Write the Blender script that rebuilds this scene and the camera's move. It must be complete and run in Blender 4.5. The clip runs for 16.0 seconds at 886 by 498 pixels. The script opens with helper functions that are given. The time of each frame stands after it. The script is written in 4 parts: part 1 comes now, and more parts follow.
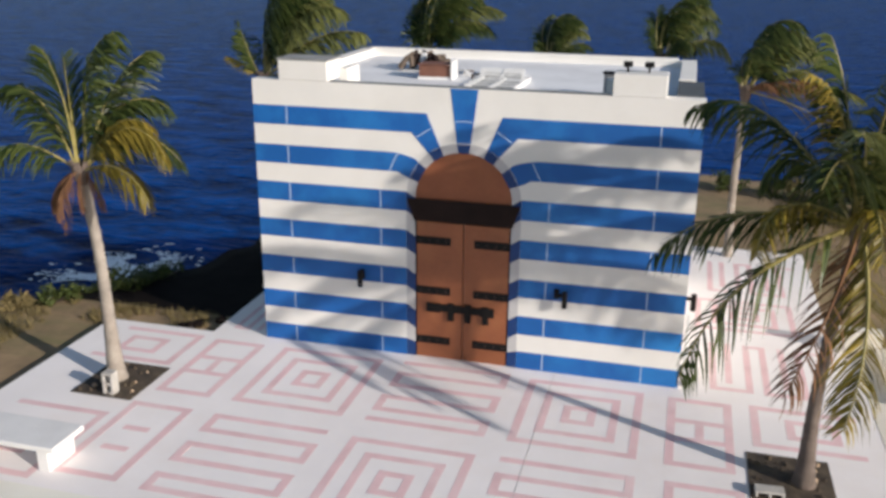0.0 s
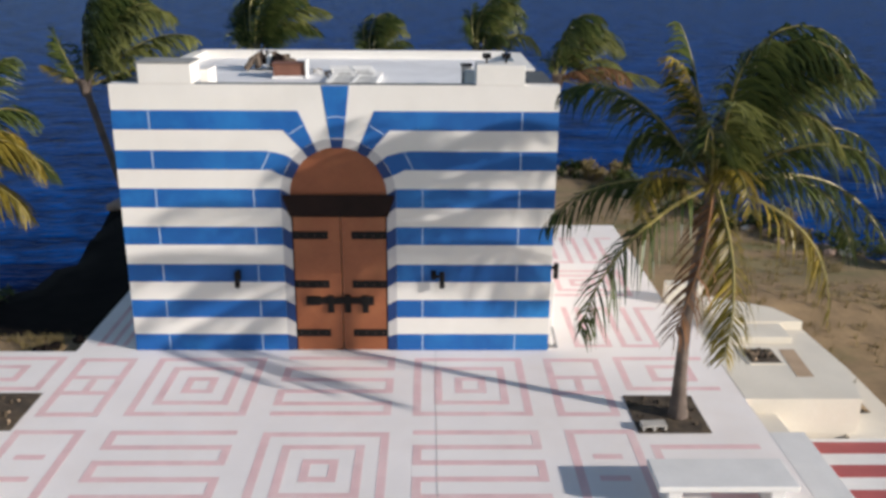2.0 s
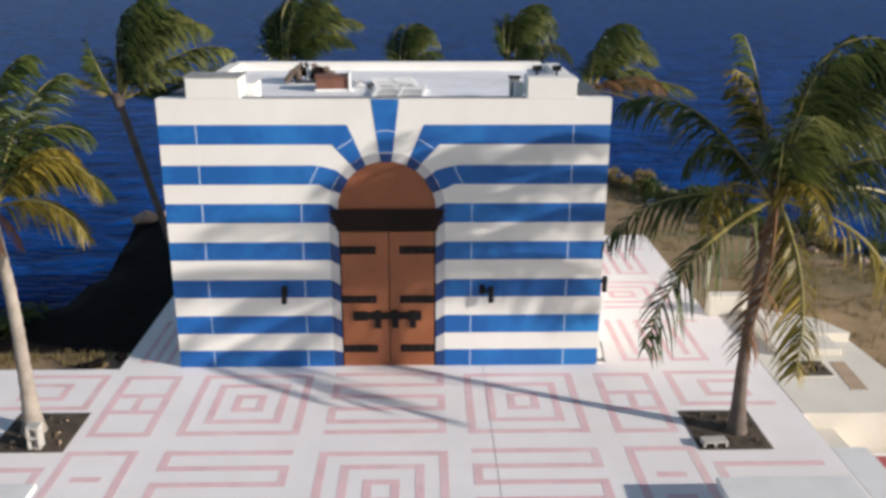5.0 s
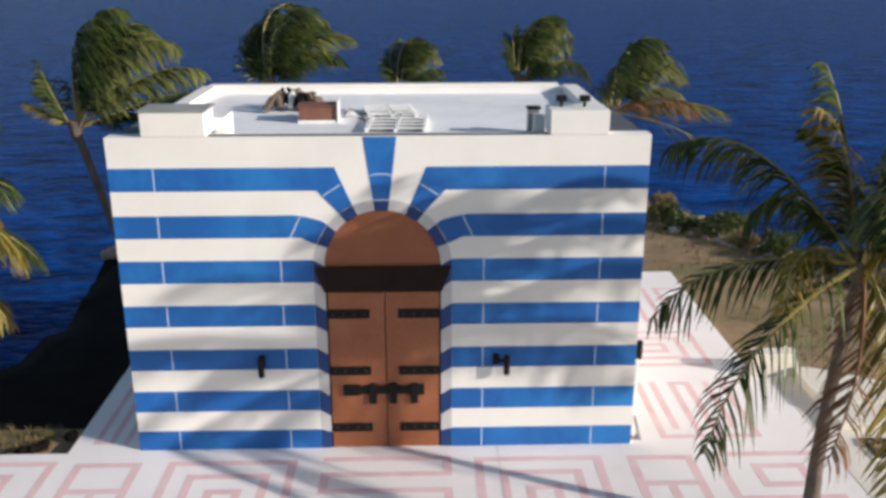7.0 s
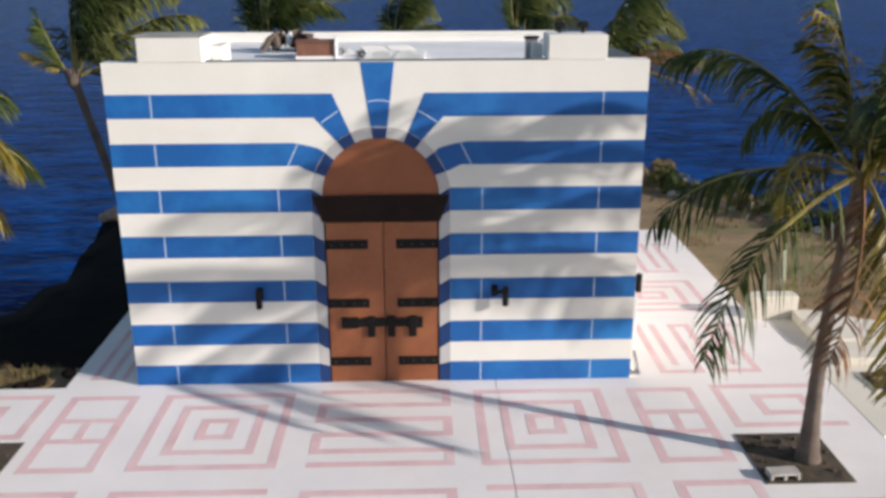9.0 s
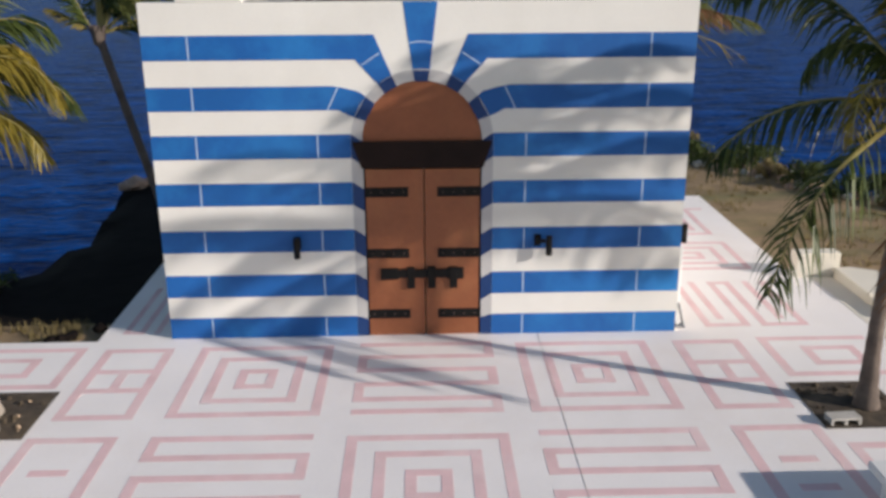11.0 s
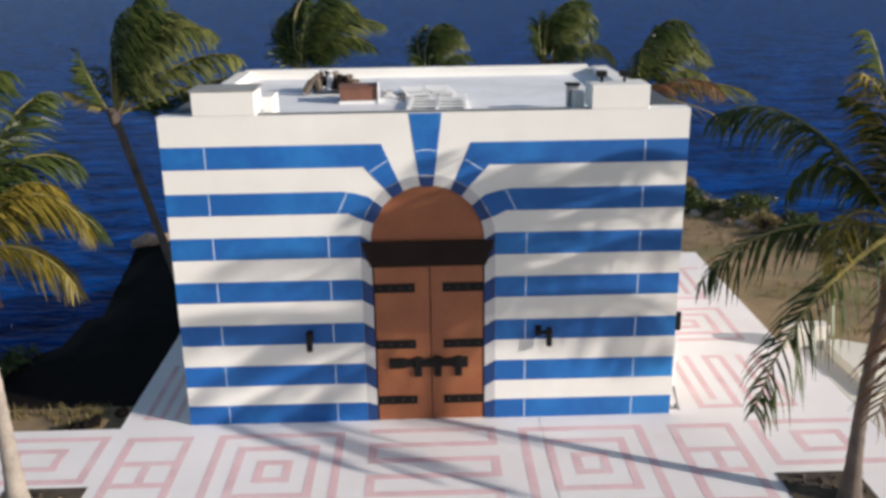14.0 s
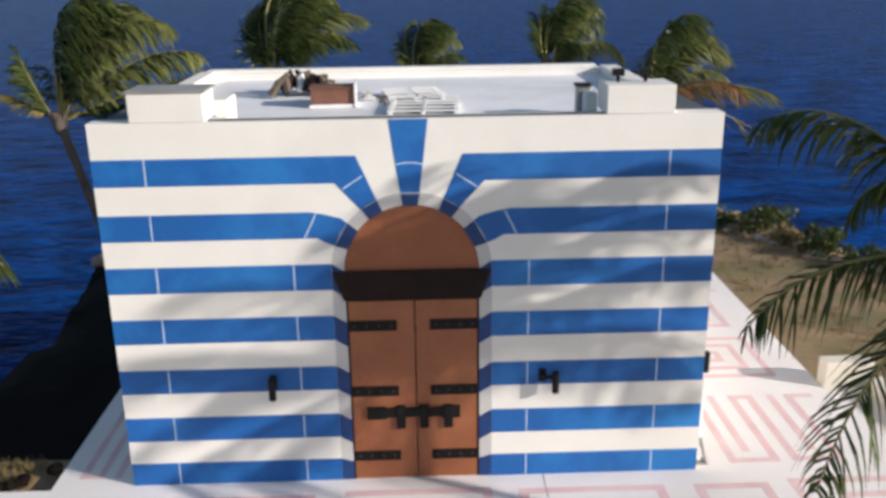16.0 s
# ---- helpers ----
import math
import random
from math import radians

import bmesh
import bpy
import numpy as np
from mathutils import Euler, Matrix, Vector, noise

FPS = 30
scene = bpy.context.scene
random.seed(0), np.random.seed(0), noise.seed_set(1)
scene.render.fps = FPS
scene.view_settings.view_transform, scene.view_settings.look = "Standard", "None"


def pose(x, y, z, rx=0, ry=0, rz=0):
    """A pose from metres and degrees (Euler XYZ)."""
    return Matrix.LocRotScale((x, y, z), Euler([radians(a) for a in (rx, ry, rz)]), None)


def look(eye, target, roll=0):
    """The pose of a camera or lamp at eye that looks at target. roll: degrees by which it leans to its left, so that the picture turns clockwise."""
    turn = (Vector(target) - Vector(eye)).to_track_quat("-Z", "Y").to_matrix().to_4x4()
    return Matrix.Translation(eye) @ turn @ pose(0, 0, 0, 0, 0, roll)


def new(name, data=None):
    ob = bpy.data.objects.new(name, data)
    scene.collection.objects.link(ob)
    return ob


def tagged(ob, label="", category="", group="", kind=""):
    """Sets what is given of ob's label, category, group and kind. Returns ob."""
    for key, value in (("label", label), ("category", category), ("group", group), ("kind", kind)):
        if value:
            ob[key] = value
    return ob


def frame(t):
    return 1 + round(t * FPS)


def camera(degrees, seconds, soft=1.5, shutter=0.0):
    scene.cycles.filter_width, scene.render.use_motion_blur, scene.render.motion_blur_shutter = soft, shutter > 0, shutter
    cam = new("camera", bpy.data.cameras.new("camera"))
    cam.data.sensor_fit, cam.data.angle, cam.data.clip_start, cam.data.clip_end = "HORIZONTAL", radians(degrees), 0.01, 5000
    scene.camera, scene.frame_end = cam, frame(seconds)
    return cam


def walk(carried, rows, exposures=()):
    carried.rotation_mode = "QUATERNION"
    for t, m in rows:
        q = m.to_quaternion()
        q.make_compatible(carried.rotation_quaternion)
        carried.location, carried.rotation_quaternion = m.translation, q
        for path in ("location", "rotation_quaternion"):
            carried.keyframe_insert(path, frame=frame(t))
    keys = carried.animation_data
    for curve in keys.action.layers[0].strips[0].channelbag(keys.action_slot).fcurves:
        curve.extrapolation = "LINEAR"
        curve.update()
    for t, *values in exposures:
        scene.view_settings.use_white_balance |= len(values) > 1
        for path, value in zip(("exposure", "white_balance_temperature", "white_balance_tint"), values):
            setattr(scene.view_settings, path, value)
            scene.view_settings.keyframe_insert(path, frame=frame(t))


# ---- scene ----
cam = camera(52.6, 16.0, soft=3.3)
PATH = [
    (0, 3.659, -14.983, 7.497, 15.02, -18.83, 0.47),
    (0.5, 2.753, -15.397, 7.414, 14.97, -18.69, 0.36),
    (1, 2.101, -15.655, 7.428, 14.83, -18.60, 0.45),
    (1.5, 1.757, -15.877, 7.442, 6.72, -18.54, 0.63),
    (2, 1.664, -15.990, 7.436, -0.97, -18.50, 0.44),
    (2.5, 1.766, -16.133, 7.420, -1.00, -18.36, 0.32),
    (3, 1.616, -16.264, 7.493, -1.23, -18.47, 0.24),
    (3.5, 1.315, -16.377, 7.535, -1.21, -18.45, 0.23),
    (3.7, 1.084, -16.426, 7.514, -1.21, -18.38, 0.16),
    (5.8, 0.660, -14.290, 7.600, -1.27, -18.15, 0.10),
    (6, 0.714, -13.797, 7.680, -1.26, -18.32, 0.05),
    (6.5, 0.823, -13.153, 7.637, -1.37, -18.19, -0.01),
    (7, 0.600, -12.975, 7.633, -1.43, -18.07, -0.09),
    (7.5, 0.511, -12.976, 7.684, -1.35, -18.16, -0.26),
    (8, 0.480, -13.098, 7.646, -1.59, -18.07, -0.18),
    (8.5, 0.536, -13.232, 7.440, -1.36, -18.02, -0.37),
    (9, 0.606, -13.283, 6.544, -1.47, -17.88, -0.24),
    (9.2, 0.653, -13.278, 6.157, -1.40, -17.83, -0.09),
    (11.5, -0.175, -13.165, 5.726, -1.29, -18.19, -0.61),
    (12, -0.232, -13.181, 5.711, -1.22, -18.23, -0.84),
    (12.5, -0.291, -13.317, 6.252, -1.49, -18.19, -0.69),
    (13, -0.164, -13.364, 7.229, -1.35, -18.20, -0.72),
    (13.5, -0.081, -13.347, 7.472, -1.27, -18.09, -0.82),
    (14, -0.051, -13.370, 7.384, -1.23, -18.19, -0.86),
    (14.5, -0.096, -13.434, 7.277, -1.38, -18.12, -0.81),
    (15, -0.030, -13.348, 7.242, -1.28, -18.22, -0.88),
    (15.5, 0.010, -12.675, 7.100, -1.35, -18.20, -0.94),
    (16, 0.112, -11.180, 7.030, -1.55, -17.92, -0.83),
]
walk(cam, [(t, pose(x, y, z, 90 + tilt, 0, yaw) @ pose(0, 0, 0, 0, 0, lean)) for t, x, y, z, yaw, tilt, lean in PATH],
     [(0.0, 0.06), (3.7, 0.08), (6.0, 0.18), (9.0, 0.17), (11.5, 0.0), (13.0, 0.04), (14.5, 0.16), (16.0, 0.20)])

# ---- light ----
SUN_AZ, SUN_EL = Vector((0.912, -0.410)), radians(19.0)
world = bpy.data.worlds.new("sky")
scene.world = world
world.use_nodes = True
wn = world.node_tree.nodes
sky = wn.new("ShaderNodeTexSky")
sky.sky_type, sky.sun_disc = "NISHITA", False
sky.sun_elevation, sky.sun_rotation = SUN_EL, math.atan2(SUN_AZ.x, SUN_AZ.y)
sky.air_density, sky.dust_density, sky.ozone_density = 1.0, 0.6, 1.5
world.node_tree.links.new(sky.outputs[0], wn["Background"].inputs[0])
wn["Background"].inputs[1].default_value = 0.098
sun = new("sun", bpy.data.lights.new("sun", "SUN"))
sun.data.energy, sun.data.angle, sun.data.color = 4.7, radians(1.0), (1.0, 0.925, 0.85)
to_sun = Vector((SUN_AZ.x * math.cos(SUN_EL), SUN_AZ.y * math.cos(SUN_EL), math.sin(SUN_EL)))
sun.matrix_world = look(to_sun * 60, (0, 0, 0))


# ---- materials ----
def mat(name, colour, rough=0.8, vary=0.15, size=0.6, grain=18.0, bump=0.15, metal=0.0, stain=None, stain_amount=0.0, piece=0.0, spec=0.5, streak=None):
    """A surface with broad patches, fine grain and relief. stain: a second colour that shows in patches; piece: how far whole pieces differ."""
    m = bpy.data.materials.new(name)
    m.use_nodes = True
    n, l = m.node_tree.nodes, m.node_tree.links
    p = n["Principled BSDF"]
    p.inputs["Roughness"].default_value, p.inputs["Metallic"].default_value = rough, metal
    p.inputs["Specular IOR Level"].default_value = spec
    co = n.new("ShaderNodeTexCoord")
    big, fine = n.new("ShaderNodeTexNoise"), n.new("ShaderNodeTexNoise")
    big.inputs["Scale"].default_value, fine.inputs["Scale"].default_value = 1.0 / size, grain
    big.inputs["Detail"].default_value, fine.inputs["Detail"].default_value = 5.0, 4.0
    l.new(co.outputs["Object"], big.inputs["Vector"]), l.new(co.outputs["Object"], fine.inputs["Vector"])
    ramp = n.new("ShaderNodeMapRange")
    ramp.inputs[1].default_value, ramp.inputs[2].default_value = 0.3, 0.7
    ramp.inputs[3].default_value, ramp.inputs[4].default_value = 1.0 - vary, 1.0 + vary * 0.6
    l.new(big.outputs["Fac"], ramp.inputs[0])
    mul = n.new("ShaderNodeMix")
    mul.data_type, mul.blend_type = "RGBA", "MULTIPLY"
    mul.inputs["Factor"].default_value = 1.0
    mul.inputs["A"].default_value = (*colour, 1)
    l.new(ramp.outputs[0], mul.inputs["B"])
    out = mul.outputs["Result"]
    fr = n.new("ShaderNodeMapRange")
    fr.inputs[1].default_value, fr.inputs[2].default_value = 0.25, 0.75
    fr.inputs[3].default_value, fr.inputs[4].default_value = 1.0 - vary * 0.6, 1.0 + vary * 0.35
    l.new(fine.outputs["Fac"], fr.inputs[0])
    mul2 = n.new("ShaderNodeMix")
    mul2.data_type, mul2.blend_type = "RGBA", "MULTIPLY"
    mul2.inputs["Factor"].default_value = 1.0
    l.new(out, mul2.inputs["A"]), l.new(fr.outputs[0], mul2.inputs["B"])
    out = mul2.outputs["Result"]
    if stain:
        st = n.new("ShaderNodeTexNoise")
        along = n.new("ShaderNodeMapping")
        if streak:
            along.inputs["Rotation"].default_value, along.inputs["Scale"].default_value = (0, 0, radians(streak[0])), (streak[1], 1.0, 1.0)
        l.new(co.outputs["Object"], along.inputs["Vector"])
        st.inputs["Scale"].default_value, st.inputs["Detail"].default_value, st.inputs["Roughness"].default_value = 0.55 / size, 8.0, 0.65
        l.new(along.outputs["Vector"], st.inputs["Vector"])
        sr = n.new("ShaderNodeMapRange")
        sr.inputs[1].default_value, sr.inputs[2].default_value = 0.48, 0.72
        sr.inputs[3].default_value, sr.inputs[4].default_value = 0.0, stain_amount
        l.new(st.outputs["Fac"], sr.inputs[0])
        mx = n.new("ShaderNodeMix")
        mx.data_type = "RGBA"
        l.new(sr.outputs[0], mx.inputs["Factor"]), l.new(out, mx.inputs["A"])
        mx.inputs["B"].default_value = (*stain, 1)
        out = mx.outputs["Result"]
    if piece:
        info = n.new("ShaderNodeObjectInfo")
        pr = n.new("ShaderNodeMapRange")
        pr.inputs[3].default_value, pr.inputs[4].default_value = 1.0 - piece, 1.0 + piece
        l.new(info.outputs["Random"], pr.inputs[0])
        pm = n.new("ShaderNodeMix")
        pm.data_type, pm.blend_type = "RGBA", "MULTIPLY"
        pm.inputs["Factor"].default_value = 1.0
        l.new(out, pm.inputs["A"]), l.new(pr.outputs[0], pm.inputs["B"])
        out = pm.outputs["Result"]
    l.new(out, p.inputs["Base Color"])
    if bump:
        b = n.new("ShaderNodeBump")
        b.inputs["Strength"].default_value, b.inputs["Distance"].default_value = bump, 0.02
        l.new(fine.outputs["Fac"], b.inputs["Height"]), l.new(b.outputs["Normal"], p.inputs["Normal"])
    return m


def leaf_mat(name, colour, tip, rough=0.38, through_light=0.24):
    """Foliage: each leaflet differs a little, and light comes through it."""
    m = bpy.data.materials.new(name)
    m.use_nodes = True
    n, l = m.node_tree.nodes, m.node_tree.links
    p = n["Principled BSDF"]
    p.inputs["Roughness"].default_value, p.inputs["Specular IOR Level"].default_value = rough, 0.22
    geo, noi, co = n.new("ShaderNodeNewGeometry"), n.new("ShaderNodeTexNoise"), n.new("ShaderNodeTexCoord")
    noi.inputs["Scale"].default_value = 1.3
    l.new(co.outputs["Object"], noi.inputs["Vector"])
    add = n.new("ShaderNodeMath")
    add.operation = "MULTIPLY"
    l.new(geo.outputs["Random Per Island"], add.inputs[0]), l.new(noi.outputs["Fac"], add.inputs[1])
    mx = n.new("ShaderNodeMix")
    mx.data_type = "RGBA"
    l.new(add.outputs[0], mx.inputs["Factor"])
    mx.inputs["A"].default_value, mx.inputs["B"].default_value = (*colour, 1), (*tip, 1)
    l.new(mx.outputs["Result"], p.inputs["Base Color"])
    tr, sh = n.new("ShaderNodeBsdfTranslucent"), n.new("ShaderNodeMixShader")
    l.new(mx.outputs["Result"], tr.inputs["Color"])
    sh.inputs[0].default_value = through_light
    l.new(p.outputs[0], sh.inputs[1]), l.new(tr.outputs[0], sh.inputs[2])
    l.new(sh.outputs[0], n["Material Output"].inputs["Surface"])
    return m


def sea_mat():
    m = bpy.data.materials.new("sea_water")
    m.use_nodes = True
    n, l = m.node_tree.nodes, m.node_tree.links
    p = n["Principled BSDF"]
    p.inputs["Roughness"].default_value, p.inputs["IOR"].default_value = 0.30, 1.036
    p.inputs["Specular Tint"].default_value = (0.34, 0.70, 1.0, 1)
    co = n.new("ShaderNodeTexCoord")
    mp = n.new("ShaderNodeMapping")
    mp.inputs["Rotation"].default_value, mp.inputs["Scale"].default_value = (0, 0, radians(14)), (0.50, 1.0, 1.0)
    l.new(co.outputs["Object"], mp.inputs["Vector"])
    swell, chop, patch = n.new("ShaderNodeTexNoise"), n.new("ShaderNodeTexNoise"), n.new("ShaderNodeTexNoise")
    swell.inputs["Scale"].default_value, chop.inputs["Scale"].default_value, patch.inputs["Scale"].default_value = 0.42, 2.0, 0.05
    swell.inputs["Roughness"].default_value = 0.6
    swell.inputs["Detail"].default_value, chop.inputs["Detail"].default_value = 4.0, 5.0
    for t in (swell, chop, patch):
        l.new(mp.outputs["Vector"], t.inputs["Vector"])
    add = n.new("ShaderNodeMath")
    add.operation = "MULTIPLY_ADD"
    add.inputs[1].default_value = 0.50
    l.new(chop.outputs["Fac"], add.inputs[0]), l.new(swell.outputs["Fac"], add.inputs[2])
    b = n.new("ShaderNodeBump")
    b.inputs["Strength"].default_value, b.inputs["Distance"].default_value = 0.6, 0.7
    l.new(add.outputs[0], b.inputs["Height"]), l.new(b.outputs["Normal"], p.inputs["Normal"])
    mx = n.new("ShaderNodeMix")
    mx.data_type = "RGBA"
    mr = n.new("ShaderNodeMapRange")
    mr.inputs[1].default_value, mr.inputs[2].default_value = 0.58, 0.98
    l.new(add.outputs[0], mr.inputs[0]), l.new(mr.outputs[0], mx.inputs["Factor"])
    mx.inputs["A"].default_value, mx.inputs["B"].default_value = (0.0006, 0.010, 0.056, 1), (0.0018, 0.072, 0.320, 1)
    l.new(mx.outputs["Result"], p.inputs["Base Color"])
    return m


M_WHITE = mat("white_wall_paint", (0.84, 0.81, 0.76), 0.75, 0.05, 1.2, 30, 0.10, stain=(0.60, 0.56, 0.50), stain_amount=0.25)
M_BLUE = mat("blue_wall_paint", (0.006, 0.112, 0.395), 0.6, 0.14, 1.3, 30, 0.10, stain=(0.022, 0.225, 0.580), stain_amount=1.0, piece=0.06)
M_NAVY_SHADE = mat("navy_shade_paint", (0.006, 0.042, 0.170), 0.6, 0.12, 0.9, 30, 0.1)
M_JOINT = mat("pale_joint_paint", (0.50, 0.62, 0.78), 0.7, 0.05, 1.0, 30, 0.05)
M_REVEAL_SHADE = mat("grey_reveal_shade_paint", (0.58, 0.56, 0.55), 0.8, 0.06, 1.0, 30, 0.1)
M_ROOF = mat("white_roof_coating", (0.88, 0.87, 0.87), 0.7, 0.08, 0.8, 20, 0.1, stain=(0.5, 0.47, 0.44), stain_amount=0.3)
M_GREYCAP = mat("grey_capping", (0.30, 0.30, 0.29), 0.85, 0.2, 0.4, 20, 0.2)
M_DARKROOF = mat("grey_roof_membrane", (0.09, 0.10, 0.11), 0.8, 0.2, 0.4, 20, 0.2)
M_DOOR = mat("brown_door_paint", (0.33, 0.108, 0.044), 0.55, 0.16, 0.7, 14, 0.12, stain=(0.42, 0.18, 0.07), stain_amount=0.5, piece=0.05)
M_TYMP = mat("brown_panel_paint", (0.32, 0.102, 0.042), 0.6, 0.14, 0.6, 14, 0.1, stain=(0.34, 0.13, 0.05), stain_amount=0.4)
M_IRON = mat("black_iron", (0.007, 0.006, 0.006), 0.6, 0.3, 0.2, 40, 0.2, spec=0.25)
M_RIVET = mat("worn_rivet", (0.055, 0.032, 0.024), 0.6, 0.2, 0.1, 40, 0.1)
M_BEAM = mat("dark_brown_beam", (0.020, 0.010, 0.008), 0.7, 0.25, 0.4, 20, 0.2, spec=0.2)
M_PLAZA = mat("pale_terrace_paint", (0.90, 0.845, 0.82), 0.8, 0.05, 1.5, 25, 0.1, stain=(0.80, 0.70, 0.64), stain_amount=0.5)
M_PINK = mat("faded_red_paint", (0.82, 0.56, 0.56), 0.8, 0.10, 0.5, 25, 0.05, stain=(0.86, 0.70, 0.68), stain_amount=0.8)
M_BORDER = mat("cream_border_paint", (0.88, 0.84, 0.74), 0.8, 0.05, 1.2, 25, 0.1, stain=(0.76, 0.68, 0.56), stain_amount=0.35)
M_RED = mat("red_step_paint", (0.42, 0.10, 0.10), 0.75, 0.12, 0.5, 25, 0.05)
M_CREAM = mat("cream_wall_paint", (0.76, 0.70, 0.60), 0.8, 0.06, 0.9, 25, 0.12, stain=(0.62, 0.55, 0.45), stain_amount=0.3)
M_BENCH = mat("white_stone_paint", (0.78, 0.76, 0.74), 0.7, 0.06, 0.5, 25, 0.1)
M_BLOCK = mat("concrete_block", (0.50, 0.47, 0.43), 0.9, 0.2, 0.2, 60, 0.4)
M_SOIL = mat("dark_soil", (0.075, 0.055, 0.038), 0.95, 0.4, 0.25, 20, 0.6, stain=(0.16, 0.12, 0.07), stain_amount=0.6)
M_LAND = mat("dry_grass_land", (0.29, 0.198, 0.108), 0.95, 0.26, 0.9, 6, 0.4, stain=(0.115, 0.135, 0.040), stain_amount=0.9, streak=(-50, 0.22))
M_ROCK_SHADE = mat("cliff_rock_and_land_shade", (0.011, 0.008, 0.007), 0.95, 0.35, 0.8, 4, 0.6, spec=0.08)
M_SEA = sea_mat()
M_FOAM = mat("sea_foam", (0.92, 0.94, 0.96), 0.6, 0.1, 0.4, 12, 0.3)
M_TRUNK = mat("palm_bark", (0.36, 0.31, 0.26), 0.9, 0.25, 0.3, 16, 0.5, stain=(0.20, 0.16, 0.13), stain_amount=0.5)
M_TRUNKD = mat("brown_palm_bark", (0.16, 0.122, 0.10), 0.9, 0.3, 0.3, 16, 0.5)
M_GREEN = leaf_mat("palm_green", (0.015, 0.032, 0.009), (0.185, 0.215, 0.055))
M_YELLOW = leaf_mat("palm_yellow", (0.10, 0.090, 0.016), (0.58, 0.41, 0.065))
M_OLIVE = leaf_mat("palm_olive", (0.065, 0.080, 0.022), (0.40, 0.40, 0.13))
M_DRY = leaf_mat("palm_dry", (0.15, 0.075, 0.040), (0.42, 0.22, 0.11), 0.8, 0.2)
M_BUSH = leaf_mat("bush_green", (0.045, 0.065, 0.018), (0.15, 0.17, 0.05))
M_GRASS = leaf_mat("dry_grass", (0.19, 0.15, 0.065), (0.42, 0.32, 0.15), 0.8, 0.3)
M_RIB = mat("palm_rib", (0.36, 0.30, 0.10), 0.5, 0.2, 0.5, 20, 0.1)
M_TAN = mat("tan_inset", (0.46, 0.33, 0.22), 0.85, 0.12, 0.4, 20, 0.1)
M_CRATE = mat("red_brown_wood", (0.20, 0.085, 0.055), 0.7, 0.2, 0.3, 20, 0.2)
M_GREY = mat("grey_metal", (0.35, 0.35, 0.36), 0.45, 0.15, 0.3, 30, 0.1, metal=0.6)
M_SCRAP = mat("weathered_driftwood", (0.16, 0.12, 0.09), 0.9, 0.3, 0.2, 30, 0.3)
M_SLAT = mat("white_slat_paint", (0.78, 0.77, 0.75), 0.7, 0.06, 0.3, 25, 0.1)


# ---- mesh helpers ----
def finish(bm, name, material, parent=None, label="", smooth=False):
    me = bpy.data.meshes.new(name)
    bm.normal_update()
    bm.to_mesh(me)
    bm.free()
    me.materials.append(material)
    if smooth:
        for f in me.polygons:
            f.use_smooth = True
    ob = new(name, me)
    if parent:
        ob.parent = parent
    if label:
        ob["label"] = label
    return ob


def part(name, bm, material, parent, label="", smooth=False):
    return finish(bm, name, material, parent, label, smooth)


def empty(name, m=None):
    ob = new(name)
    if m is not None:
        ob.matrix_basis = m
    return ob


def box(bm, x0, x1, y0, y1, z0, z1, bevel=0.0):
    """A box added to bm, with its edges rounded by bevel."""
    r = bmesh.ops.create_cube(bm, size=1.0)
    for v in r["verts"]:
        v.co = Vector(((x0 + x1) / 2 + v.co.x * (x1 - x0), (y0 + y1) / 2 + v.co.y * (y1 - y0), (z0 + z1) / 2 + v.co.z * (z1 - z0)))
    if bevel:
        es = {e for v in r["verts"] for e in v.link_edges}
        bmesh.ops.bevel(bm, geom=list(es), offset=bevel, segments=2, affect="EDGES", profile=0.6)
    return bm


def boxed(x0, x1, y0, y1, z0, z1, bevel=0.0):
    return box(bmesh.new(), x0, x1, y0, y1, z0, z1, bevel)


def prism(bm, pts, lo, hi, axis="y"):
    """A flat outline of (x, z) or (x, y) points, drawn out between lo and hi along axis."""
    def at(p, d):
        return (p[0], d, p[1]) if axis == "y" else (p[0], p[1], d)
    a, b = [bm.verts.new(at(p, lo)) for p in pts], [bm.verts.new(at(p, hi)) for p in pts]
    faces = [bm.faces.new(a), bm.faces.new(b[::-1])]
    for i in range(len(pts)):
        j = (i + 1) % len(pts)
        faces.append(bm.faces.new((a[j], a[i], b[i], b[j])))
    bmesh.ops.recalc_face_normals(bm, faces=faces)
    return bm


def tube(bm, points, radii, sides=10, cap=True):
    """A round limb along points."""
    rings = []
    pts = [Vector(p) for p in points]
    u = None
    for i, p in enumerate(pts):
        d = (pts[min(i + 1, len(pts) - 1)] - pts[max(i - 1, 0)]).normalized()
        if u is None:
            u = d.orthogonal()
        u = (u - d * u.dot(d)).normalized()
        w = d.cross(u)
        rings.append([bm.verts.new(p + (u * math.cos(2 * math.pi * k / sides) + w * math.sin(2 * math.pi * k / sides)) * radii[i]) for k in range(sides)])
    for a, b in zip(rings, rings[1:]):
        for k in range(sides):
            bm.faces.new((a[k], a[(k + 1) % sides], b[(k + 1) % sides], b[k]))
    if cap:
        bm.faces.new(rings[0][::-1]), bm.faces.new(rings[-1])
    return bm


# ---- land and sea ----
COAST = [(-30, -60), (-16, -12), (-11.5, -2), (-10.0, 0.9), (-8.8, 2.2), (-7.9, 3.6), (-7.6, 6.5), (-8.1, 9.6), (-8.3, 11.3), (-6.8, 12.6), (-5.0, 15), (-2, 16.5), (4, 17.5),
         (8.0, 16.4), (10.3, 13.2), (11.2, 10), (12.6, 7.5), (14.5, 4.5), (19, 0), (27, -4), (36, -20), (42, -60)]


